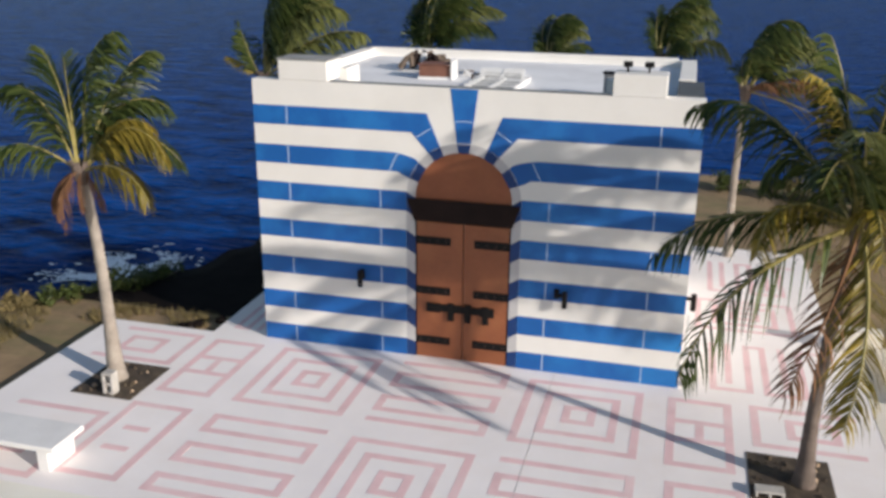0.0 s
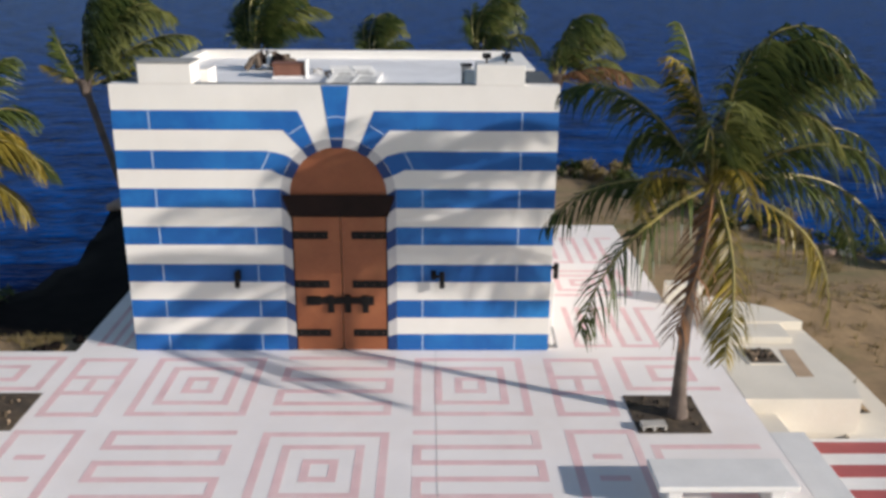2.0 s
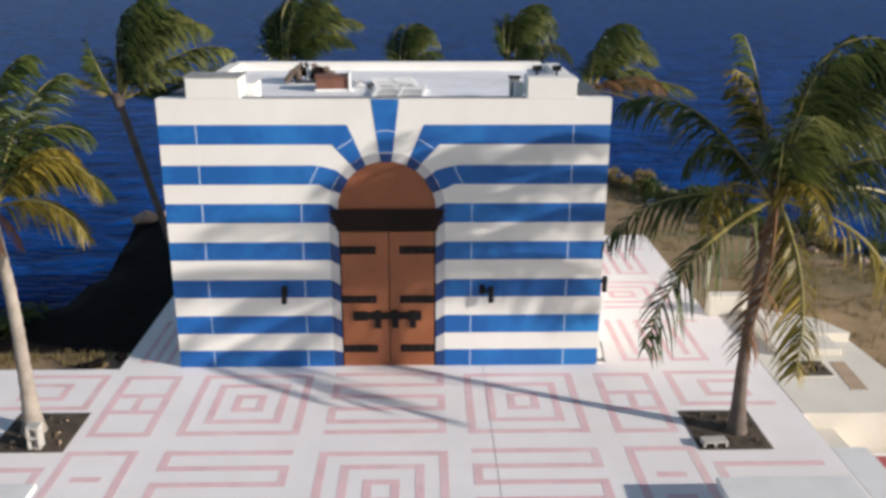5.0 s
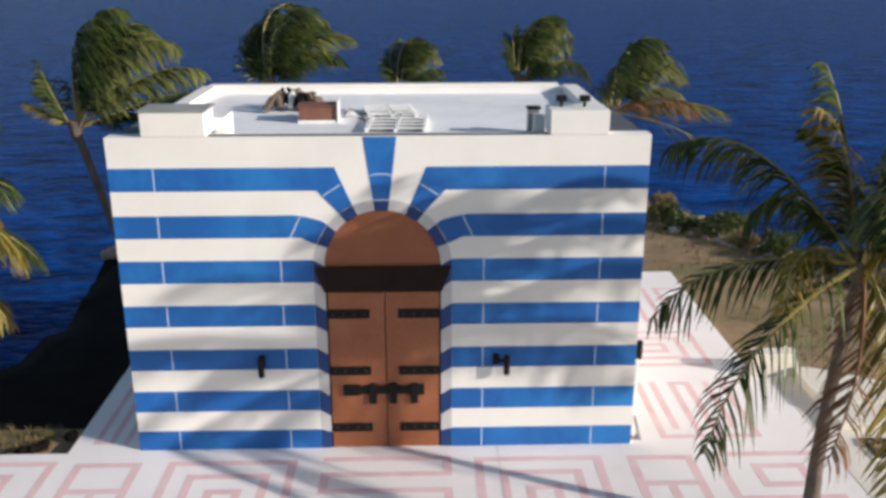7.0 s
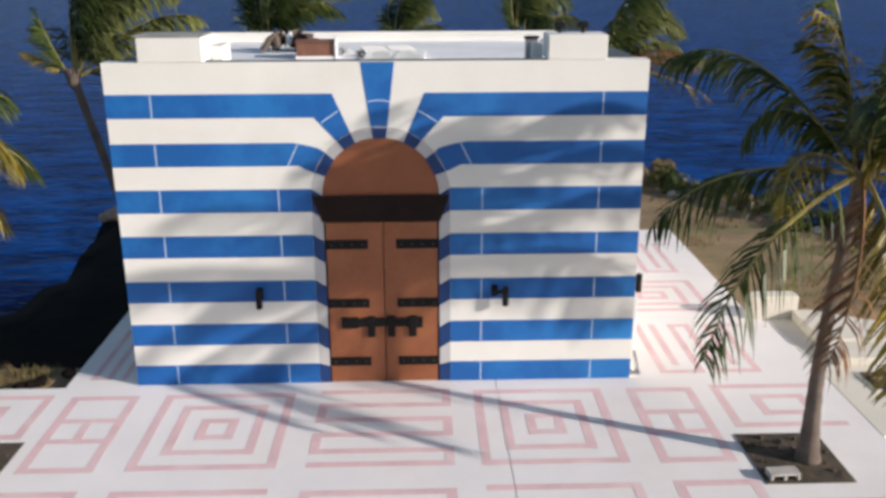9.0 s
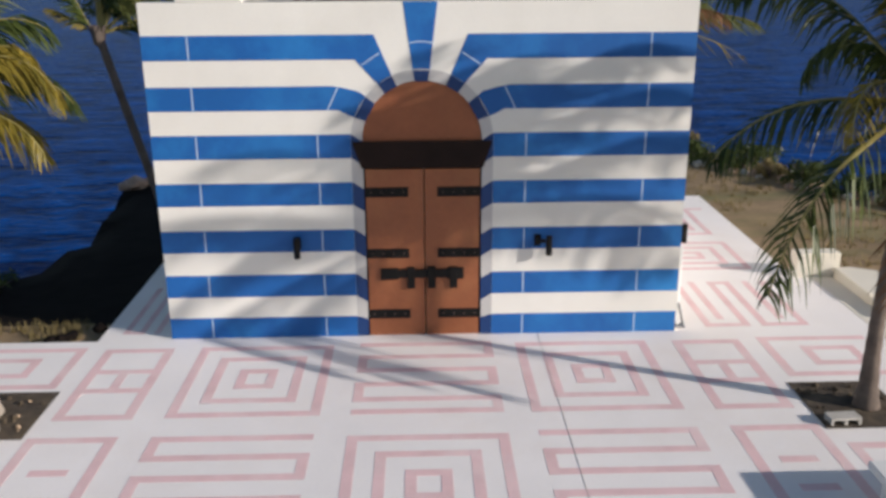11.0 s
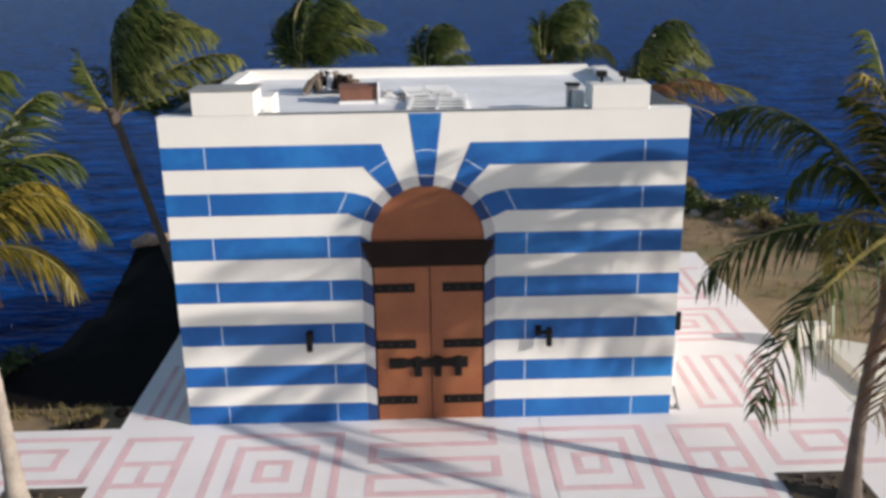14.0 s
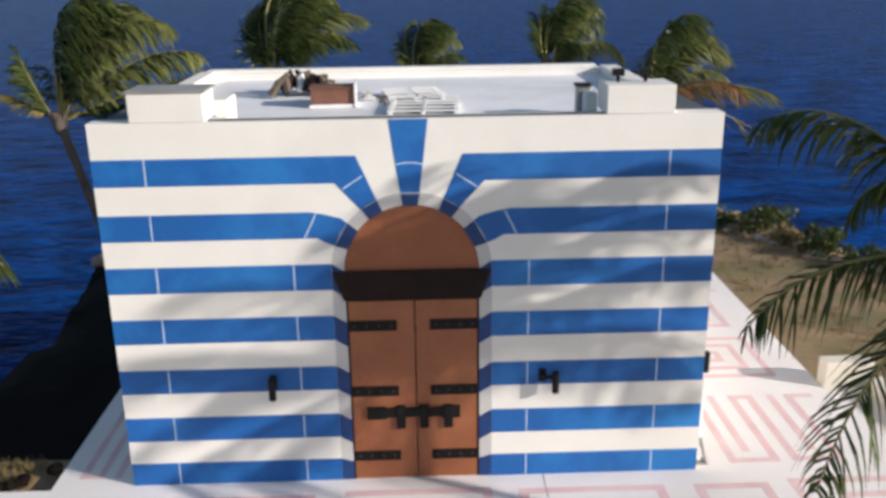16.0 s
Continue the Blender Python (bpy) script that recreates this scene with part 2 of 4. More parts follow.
def coast_distance(x, y):
    """Metres inside (plus) or outside (minus) of the top of the cliff."""
    best, inside = np.full(x.shape, 1e9), np.zeros(x.shape, bool)
    n = len(COAST)
    for i in range(n):
        (ax, ay), (bx, by) = COAST[i], COAST[(i + 1) % n]
        t = np.clip(((x - ax) * (bx - ax) + (y - ay) * (by - ay)) / ((bx - ax) ** 2 + (by - ay) ** 2), 0, 1)
        best = np.minimum(best, np.hypot(x - ax - t * (bx - ax), y - ay - t * (by - ay)))
        if ay != by:
            cross = ((ay > y) != (by > y)) & (x < (bx - ax) * (y - ay) / (by - ay) + ax)
            inside ^= cross
    return np.where(inside, best, -best)


def land_height(x, y):
    d = coast_distance(x, y)
    wob = np.array([noise.noise((a * 0.35, b * 0.35, 0.0)) + 0.5 * noise.noise((a * 0.9, b * 0.9, 3.0)) + 0.25 * noise.noise((a * 2.3, b * 2.3, 7.0)) for a, b in zip(x.ravel(), y.ravel())]).reshape(x.shape)
    s = np.clip(-(d + wob * 0.3 - 0.1) / 5.5, 0, 1)
    drop = s ** 0.8
    top = -0.16 + 0.05 * wob * np.clip(d / 3, 0.2, 1)
    top = np.where((x > 7.4) & (x < 11.7) & (y > -8.8) & (y < -1.4), top - 1.3, top)
    top = top - 0.60 * np.clip((x - 9.2) / 0.5, 0, 1) * np.clip((3.4 - y) / 2.4, 0, 1)
    return top - 9.0 * drop + wob * 0.7 * np.clip(drop * 4, 0, 1)


xs, ys = np.arange(-44, 44.1, 0.45), np.arange(-62, 32.1, 0.45)
gx, gy = np.meshgrid(xs, ys)
gz = land_height(gx, gy)
nx, ny = len(xs), len(ys)
verts = np.stack([gx.ravel(), gy.ravel(), gz.ravel()], 1).tolist()
faces = [(j * nx + i, j * nx + i + 1, (j + 1) * nx + i + 1, (j + 1) * nx + i) for j in range(ny - 1) for i in range(nx - 1)]
me = bpy.data.meshes.new("ground")
me.from_pydata(verts, [], faces)
me.materials.append(M_LAND), me.materials.append(M_ROCK_SHADE)
nz = np.empty(len(me.polygons) * 3)
me.polygons.foreach_get("normal", nz)
zc = gz[:-1, :-1].ravel()
for f, up, zz, cx, cy in zip(me.polygons, nz[2::3], zc, gx[:-1, :-1].ravel(), gy[:-1, :-1].ravel()):
    # rock on the cliff; left of the pavilion its near-black colours in the building's shadow
    f.material_index = 1 if up < 0.80 or zz < -2.0 or (cx < -5.0 and cy > 0.9) else 0
    f.use_smooth = True
tagged(new("ground", me), "dry grassy headland with dark rocky cliff edge and painted-in shade left of the pavilion", "ground", kind="structure")

SEA = -7.0
bm = bmesh.new()
box(bm, -2400, 2400, -2400, 2400, SEA - 3, SEA)
tagged(finish(bm, "water", M_SEA), "deep blue rippled open sea", "sea", kind="structure")

# ---- terrace ----
TOP = 0.0
plaza = empty("pavement")
tagged(plaza, "pale painted concrete terrace with faded pink maze patterns", "terrace", kind="structure")
part("slab", prism(bmesh.new(), [(-7.52, -16), (7.22, -16), (7.22, 2.38), (6.92, 2.38), (6.92, 8.4), (-5.15, 8.4), (-5.15, -0.07), (-7.52, -0.07)], -0.55, TOP, "z"), M_PLAZA, plaza)


def strokes(segs, w):
    """Painted lines, (x0, y0, x1, y1) each, along x or y, w wide."""
    bm = bmesh.new()
    for k, (x0, y0, x1, y1) in enumerate(segs):
        x0, x1, y0, y1 = min(x0, x1), max(x0, x1), min(y0, y1), max(y0, y1)
        box(bm, x0 - w / 2, x1 + w / 2, y0 - w / 2, y1 + w / 2, TOP + 0.0002, TOP + 0.0020 + 0.00012 * k)
    return bm


def ring(cx, cy, hx, hy):
    return [(cx - hx, cy - hy, cx + hx, cy - hy), (cx - hx, cy + hy, cx + hx, cy + hy), (cx - hx, cy - hy, cx - hx, cy + hy), (cx + hx, cy - hy, cx + hx, cy + hy)]


LW = 0.135


def motif(segs, w=LW):
    part("painted_motif", strokes(segs, w), M_PINK, plaza, "faded pink painted line motif")


def square_maze(cx, cy):
    motif(ring(cx, cy, 0.95, 1.05) + ring(cx, cy, 0.58, 0.66) + ring(cx, cy, 0.21, 0.24))


def comb(cx, cy, flip=1):
    h = 0.95
    ys5 = [cy + 1.05, cy + 0.60, cy + 0.15, cy - 0.30, cy - 0.75, cy - 1.10]
    segs = [(cx - h, y, cx + h, y) for y in ys5]
    for i in range(5):
        s = flip * (1 if i % 2 == 0 else -1)
        segs.append((cx + s * h, ys5[i], cx + s * h, ys5[i + 1]))
    motif(segs)


def h_box(cx, cy):
    motif(ring(cx, cy, 0.46, 1.05) + [(cx - 0.46, cy + 0.32, cx + 0.46, cy + 0.32), (cx, cy - 0.28, cx, cy + 0.32), (cx - 0.46, cy - 0.28, cx + 0.46, cy - 0.28)])


def dash_box(cx, cy):
    motif(ring(cx, cy, 0.50, 1.05) + [(cx - 0.16, cy + 0.3, cx + 0.16, cy + 0.3), (cx - 0.16, cy - 0.3, cx + 0.16, cy - 0.3)])


def hook(cx, cy, hx, hy, flip=1):
    f = flip
    motif([(cx - hx, cy + hy, cx + hx, cy + hy), (cx - f * hx, cy - hy, cx - f * hx, cy + hy), (cx - hx, cy - hy, cx + hx, cy - hy)] + ring(cx + f * 0.12, cy, hx * 0.45, hy * 0.42))


for side in (-1, 1):
    square_maze(side * 2.42, -1.48)
    comb(side * 2.44, -4.20, side)
    h_box(side * 4.38, -1.50)
    dash_box(side * 4.45, -4.18)
    hook(side * 6.05, -1.00, 0.78, 0.62, side)
    hook(side * 6.05, -4.55, 0.80, 0.95, side)
square_maze(0.02, -4.26)
comb(0.02, -1.42, 1)
part("border", boxed(-7.50, 7.20, -15.98, -5.72, TOP + 0.0002, TOP + 0.004), M_BORDER, plaza, "plain cream painted border")
# beside the building
for y0 in (0.20, 5.2):
    motif([(4.62, y0, 5.25, y0), (4.62, y0, 4.62, y0 + 1.95), (4.90, y0 + 0.3, 4.90, y0 + 1.95), (5.25, y0, 5.25, y0 + 1.95), (5.55, y0 + 0.0, 5.55, y0 + 1.95), (5.25, y0 + 1.95, 5.55, y0 + 1.95),
           (5.55, y0, 6.2, y0), (6.2, y0, 6.2, y0 + 1.95), (5.9, y0 + 0.3, 5.9, y0 + 1.95), (6.2, y0 + 1.95, 6.55, y0 + 1.95)], 0.12)
for y0 in (0.25, 2.75):
    motif([(-4.30, y0, -4.30, y0 + 2.0), (-4.55, y0, -4.55, y0 + 2.0), (-4.80, y0, -4.80, y0 + 2.0), (-4.30, y0 + 2.0, -4.55, y0 + 2.0), (-4.80, y0, -4.55, y0)], 0.10)
motif(ring(5.30, 3.75, 0.95, 0.80) + ring(5.30, 3.75, 0.60, 0.48) + ring(5.30, 3.75, 0.25, 0.16), 0.12)
# expansion joint running towards the camera
part("joint", boxed(1.797, 1.803, -6.0, -0.02, TOP + 0.0002, TOP + 0.0045), M_BLOCK, plaza, "thin dark expansion joint")


def planter(cx, cy, label):
    """A square pit in the terrace with soil in it and a thin kerb edge."""
    pit = empty("tree_pit", pose(cx, cy, 0))
    tagged(pit, label, "tree pit", kind="structure")
    bm = bmesh.new()
    n = 14
    vs = [[bm.verts.new((-0.6 + 1.2 * i / n, -0.65 + 1.3 * j / n, 0.012 + 0.045 * max(0, noise.noise((i * 0.9 + cx, j * 0.9, 2))) * (0 < i < n and 0 < j < n))) for i in range(n + 1)] for j in range(n + 1)]
    for j in range(n):
        for i in range(n):
            bm.faces.new((vs[j][i], vs[j][i + 1], vs[j + 1][i + 1], vs[j + 1][i]))
    part("soil", bm, M_SOIL, pit, smooth=True)
    for k in range(26):
        a, b = random.uniform(-0.55, 0.55), random.uniform(-0.6, 0.6)
        r = random.uniform(0.015, 0.05)
        bm = bmesh.new()
        bmesh.ops.create_icosphere(bm, subdivisions=1, radius=r)
        for v in bm.verts:
            v.co = Vector((a, b, 0.03)) + v.co * random.uniform(0.7, 1.2)
        part("pebble", bm, M_SOIL if k % 4 else M_TAN, pit)
    return pit


planter(5.68, -2.55, "square soil pit around the palm, littered with rubble")
planter(-5.68, -2.45, "square soil pit around the palm, dark dry soil")


def cinder_block(m, label):
    ob = empty("concrete_block", m)
    tagged(ob, label, "block")
    bm = bmesh.new()
    for x0, x1, y0, y1 in ((-0.2, 0.2, -0.095, -0.065), (-0.2, 0.2, 0.065, 0.095), (-0.2, -0.165, -0.065, 0.065), (0.165, 0.2, -0.065, 0.065), (-0.018, 0.018, -0.065, 0.065)):
        box(bm, x0, x1, y0, y1, 0, 0.19)
    part("hollow_block", bm, M_BLOCK, ob)


cinder_block(pose(5.35, -3.05, 0.02, 90, 0, 4) @ pose(0, -0.0, -0.1), "grey hollow concrete block lying in the soil pit")
cinder_block(pose(-5.55, -2.95, 0.22, 90, 90, 0) @ pose(0, 0, -0.1), "grey hollow concrete block stood on end by the palm")


def bench(cx, cy):
    ob = empty("bench", pose(cx, cy, 0))
    tagged(ob, "white painted stone bench on two slab legs", "bench", group="terrace benches")
    part("seat", boxed(-0.98, 0.98, -0.37, 0.37, 0.37, 0.46, 0.02), M_BENCH, ob)
    for s in (-1, 1):
        part("leg", boxed(s * 0.72 - 0.10, s * 0.72 + 0.10, -0.30, 0.30, 0, 0.37, 0.015), M_BENCH, ob)
    return ob


bench(5.81, -5.05)
bench(-5.77, -5.05)

# ---- the striped building ----
W, D, H = 4.0, 5.8, 5.14
ARC_Z, R_IN, R_OUT, JAMB = 3.13, 0.89, 1.06, 0.006
temple = empty("pavilion")
tagged(temple, "blue and white striped box pavilion with painted arched door", "building")


def arch(r, n=28, z=ARC_Z):
    return [(r * math.cos(math.pi * k / n), z + r * math.sin(math.pi * k / n)) for k in range(n + 1)]


# front wall with its arched opening, drawn as one outline
outline = [(-W, 0), (-W, H), (W, H), (W, 0), (R_OUT, 0)] + arch(R_OUT) + [(-R_OUT, 0)]
bm = bmesh.new()
prism(bm, outline, 0.0, 0.30)
bmesh.ops.triangulate(bm, faces=[f for f in bm.faces if len(f.verts) > 4])
part("front_wall", bm, M_WHITE, temple)
part("side_wall", boxed(-3.80, -3.55, 0.30, D, 0, H - 0.12), M_WHITE, temple)
part("side_wall", boxed(3.55, 3.80, 0.30, D, 0, H - 0.12), M_WHITE, temple)
part("back_wall", boxed(-3.55, 3.55, D - 0.25, D, 0, H - 0.06), M_WHITE, temple)
part("roof", boxed(-3.55, 3.55, 0.30, D - 0.25, 4.76, 4.96), M_ROOF, temple, "white coated flat roof deck")
# almost flat reveal between the wall face and the door; grey paint gives its shading
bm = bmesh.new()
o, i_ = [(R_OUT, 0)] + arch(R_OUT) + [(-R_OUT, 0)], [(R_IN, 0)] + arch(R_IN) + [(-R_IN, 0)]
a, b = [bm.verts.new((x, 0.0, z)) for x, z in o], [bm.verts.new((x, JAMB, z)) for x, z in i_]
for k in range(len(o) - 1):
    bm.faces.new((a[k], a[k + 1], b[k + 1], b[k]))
part("reveal", bm, M_REVEAL_SHADE, temple, "almost flat door reveal with its shading painted on in grey")

BANDS = [(0.0, 0.34), (0.69, 1.05), (1.42, 1.77), (2.16, 2.51), (2.88, 3.24), (3.60, 3.95), (4.33, 4.68)]
PROUD = -0.006


def joint_line(x0, z0, x1, z1, w=0.018):
    d = Vector((x1 - x0, z1 - z0)).normalized() * w / 2
    n = Vector((-d.y, d.x))
    return [(x0 + n.x, z0 + n.y), (x1 + n.x, z1 + n.y), (x1 - n.x, z1 - n.y), (x0 - n.x, z0 - n.y)]


def ray_in(ang, r):
    return (r * math.cos(ang), ARC_Z + r * math.sin(ang))


for side in (-1, 1):
    for k, (z0, z1) in enumerate(BANDS):
        if k < 5:
            pts = [(W, z0), (W, z1), (R_OUT, z1), (R_OUT, z0)]
            jam = [((R_OUT, z0), (R_OUT, z1), (R_IN, z1 - 0.11 * min(1, z1 / 0.7)), (R_IN, max(0.0, z0 - 0.11)))]
        elif k == 5:
            a0, a1 = radians(20), radians(39)
            pts = [(W, z0), (W, z1), (1.30, z1), (1.12, z1 - 0.03), ray_in(a1, R_OUT + 0.10), ray_in(a1, R_OUT), ray_in((a0 + a1) / 2, R_OUT), ray_in(a0, R_OUT), (1.10, 3.535), (1.22, z0)]
            jam = [(ray_in(a0, R_OUT), ray_in(a1, R_OUT), ray_in(a1, R_IN), ray_in(a0, R_IN))]
        else:
            a0, a1 = radians(53), radians(66)
            pts = [(W, z0), (W, z1), (0.68, z1), ray_in(a1, R_OUT), ray_in((a0 + a1) / 2, R_OUT), ray_in(a0, R_OUT), (0.96, z0)]
            jam = [(ray_in(a0, R_OUT), ray_in(a1, R_OUT), ray_in(a1, R_IN), ray_in(a0, R_IN))]
        bm = bmesh.new()
        prism(bm, [(side * x, z) for x, z in pts], PROUD, 0.001)
        band = part("blue_band", bm, M_BLUE, temple)
        # the band carried over the reveal, its shading painted as darker navy
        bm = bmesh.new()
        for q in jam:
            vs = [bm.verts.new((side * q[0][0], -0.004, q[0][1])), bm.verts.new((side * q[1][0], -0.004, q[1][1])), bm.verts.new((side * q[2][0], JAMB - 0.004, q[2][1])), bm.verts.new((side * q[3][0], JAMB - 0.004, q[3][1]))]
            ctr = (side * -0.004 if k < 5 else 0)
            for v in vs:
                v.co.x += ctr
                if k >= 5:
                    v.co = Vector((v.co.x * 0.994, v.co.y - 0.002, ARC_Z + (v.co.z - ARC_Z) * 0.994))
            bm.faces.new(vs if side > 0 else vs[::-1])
        part("reveal_shade_band", bm, M_NAVY_SHADE, temple)
        # pale joints
        xs_j = (3.34, 1.55) if k < 5 else (3.34,)
        for xj in xs_j:
            part("joint_line", prism(bmesh.new(), [(side * x, z) for x, z in joint_line(xj, z0 + 0.002, xj, z1 - 0.002)], PROUD - 0.003, PROUD + 0.001), M_JOINT, temple)
        if k == 5:
            part("joint_line", prism(bmesh.new(), [(side * x, z) for x, z in joint_line(1.38, 3.605, 1.22, 3.93)], PROUD - 0.003, PROUD + 0.001), M_JOINT, temple)
        if k == 6:
            part("joint_line", prism(bmesh.new(), [(side * x, z) for x, z in joint_line(0.86, 4.25, 0.60, 4.42)], PROUD - 0.003, PROUD + 0.001), M_JOINT, temple)
bm = bmesh.new()
prism(bm, [(-0.25, H - 0.006), (0.245, H - 0.006), (0.125, ARC_Z + R_OUT - 0.005), (0.0, ARC_Z + R_OUT), (-0.125, ARC_Z + R_OUT - 0.005)], PROUD, 0.001)
part("keystone_band", bm, M_BLUE, temple)
# keystone's end on the reveal, with painted-in navy shading
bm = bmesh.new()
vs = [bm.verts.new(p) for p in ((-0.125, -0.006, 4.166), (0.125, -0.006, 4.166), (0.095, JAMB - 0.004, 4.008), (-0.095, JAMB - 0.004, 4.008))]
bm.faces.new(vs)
part("reveal_shade_band", bm, M_NAVY_SHADE, temple)
part("joint_line", prism(bmesh.new(), [(-0.18, 4.56), (-0.06, 4.585), (0.06, 4.585), (0.175, 4.56), (0.173, 4.545), (0.06, 4.568), (-0.06, 4.568), (-0.178, 4.545)], PROUD - 0.003, PROUD + 0.001), M_JOINT, temple)

# door
DY = 0.014
door = empty("door")
door.parent = temple
door["label"] = "closed brown double door with black iron straps"
for x0, x1 in ((-0.885, 0.012), (0.028, 0.885)):
    leaf = part("door_leaf", boxed(x0, x1, DY, DY + 0.06, 0.0, 2.70, 0.006), M_DOOR, door)
for x0, x1 in ((-0.900, -0.862), (0.862, 0.900)):
    part("door_edge", boxed(x0, x1, DY - 0.006, DY + 0.02, 0.0, 2.715), M_BEAM, door, "dark painted line along the door edge")
bm = bmesh.new()
prism(bm, [(R_IN, 3.10)] + arch(R_IN) + [(-R_IN, 3.10)], DY + 0.015, DY + 0.07)
part("arch_panel", bm, M_TYMP, door, "plain brown half-round panel over the door")
bm = bmesh.new()
prism(bm, [(-1.04, 3.125), (1.04, 3.125), (1.03, 3.06), (0.91, 2.72), (-0.91, 2.72), (-1.03, 3.06)], -0.020, DY + 0.05)
part("lintel", bm, M_BEAM, door, "dark brown beam across the door")
for z in (2.345, 1.37, 0.365):
    for x0, x1 in ((-0.87, -0.22), (0.22, 0.87)):
        strap = part("strap", boxed(x0, x1, DY - 0.014, DY, z - 0.075, z + 0.075, 0.004), M_IRON, door, "black iron strap")
        for k in range(4):
            xr = x0 + 0.08 + k * (x1 - x0 - 0.16) / 3
            bm = bmesh.new()
            bmesh.ops.create_uvsphere(bm, u_segments=8, v_segments=5, radius=0.018, matrix=Matrix.Translation((xr, DY - 0.012, z)))
            part("rivet", bm, M_RIVET, strap)
part("lock_bar", boxed(-0.64, 0.60, DY - 0.035, DY - 0.008, 0.97, 1.11, 0.006), M_IRON, door, "black iron locking bar")
for x0, x1, z0, z1 in ((-0.67, -0.40, 0.95, 1.13), (0.36, 0.62, 0.95, 1.13), (-0.26, -0.14, 0.80, 1.15), (0.06, 0.18, 0.80, 1.15), (0.40, 0.52, 0.80, 1.15)):
    part("lock_hasp", boxed(x0, x1, DY - (0.044 if x1 - x0 > 0.2 else 0.052), DY - 0.001, z0, z1, 0.01), M_IRON, door)

# roof edge, corner blocks and what lies between
for s, x0, x1 in ((-1, -3.47, -2.53), (1, 2.50, 3.37)):
    part("corner_block", boxed(x0, x1, 0.004, 0.62, H + 0.001, 5.50, 0.015), M_WHITE, temple)
    xi = x1 if s < 0 else x0
    part("pillar", boxed(min(xi, xi - s * 0.16), max(xi, xi - s * 0.16), 0.62, 1.25, 4.961, 5.32, 0.012), M_WHITE, temple)
for x0, x1 in ((-3.83, -3.56), (3.52, 3.83)):
    part("side_coping", boxed(x0, x1, 2.5, D - 0.23, H - 0.119, H - 0.01, 0.012), M_WHITE, temple)
    part("gutter", boxed(min(x0, -3.98) if x0 < 0 else x0, x1 if x0 < 0 else 3.98, 0.31, 2.5, H - 0.26, H - 0.05), M_DARKROOF, temple, "dark grey flat gutter")
part("back_coping", boxed(-3.72, 3.45, D - 0.22, D + 0.02, H - 0.059, H + 0.0, 0.012), M_WHITE, temple)
part("block_cap", boxed(-3.50, -2.50, -0.01, 0.66, 5.501, 5.53, 0.008), M_GREYCAP, temple, "weathered grey cap on the corner block")
part("front_flashing", boxed(-2.50, 2.48, 0.05, 0.11, H + 0.001, H + 0.022, 0.004), M_DARKROOF, temple, "thin dark roof edge strip")


# ---- lamps on the wall ----
def wall_lamp(m, plate=0.0):
    """An up-down cylinder on an arm; plate: how far to the side its wall plate sits."""
    ob = empty("wall_lamp", m)
    tagged(ob, "black metal up-down cylinder lamp on the striped wall", "lamp", group="wall lamps")
    cyl = bmesh.new()
    tube(cyl, [(0, -0.15, -0.16), (0, -0.15, -0.15), (0, -0.15, 0.14), (0, -0.15, 0.15)], [0.042, 0.050, 0.050, 0.042], 16)
    part("cylinder", cyl, M_IRON, ob, smooth=False)
    part("bracket", boxed(min(plate, 0) - 0.02, 0.02, -0.13, -0.10, 0.03, 0.09, 0.006), M_IRON, ob)
    part("arm", boxed(plate - 0.02, plate + 0.02, -0.10, -0.024, 0.03, 0.09, 0.005), M_IRON, ob)
    part("back_plate", boxed(plate - 0.05, plate + 0.05, -0.024, 0, -0.05, 0.14, 0.006), M_IRON, ob)


wall_lamp(pose(-1.93, -0.006, 1.52))
wall_lamp(pose(1.92, -0.006, 1.52), -0.16)
wall_lamp(pose(3.98, 0.30, 1.55, 0, 0, 90))

# ---- palms ----
WIND = Vector((0.90, -0.15, 0.0))


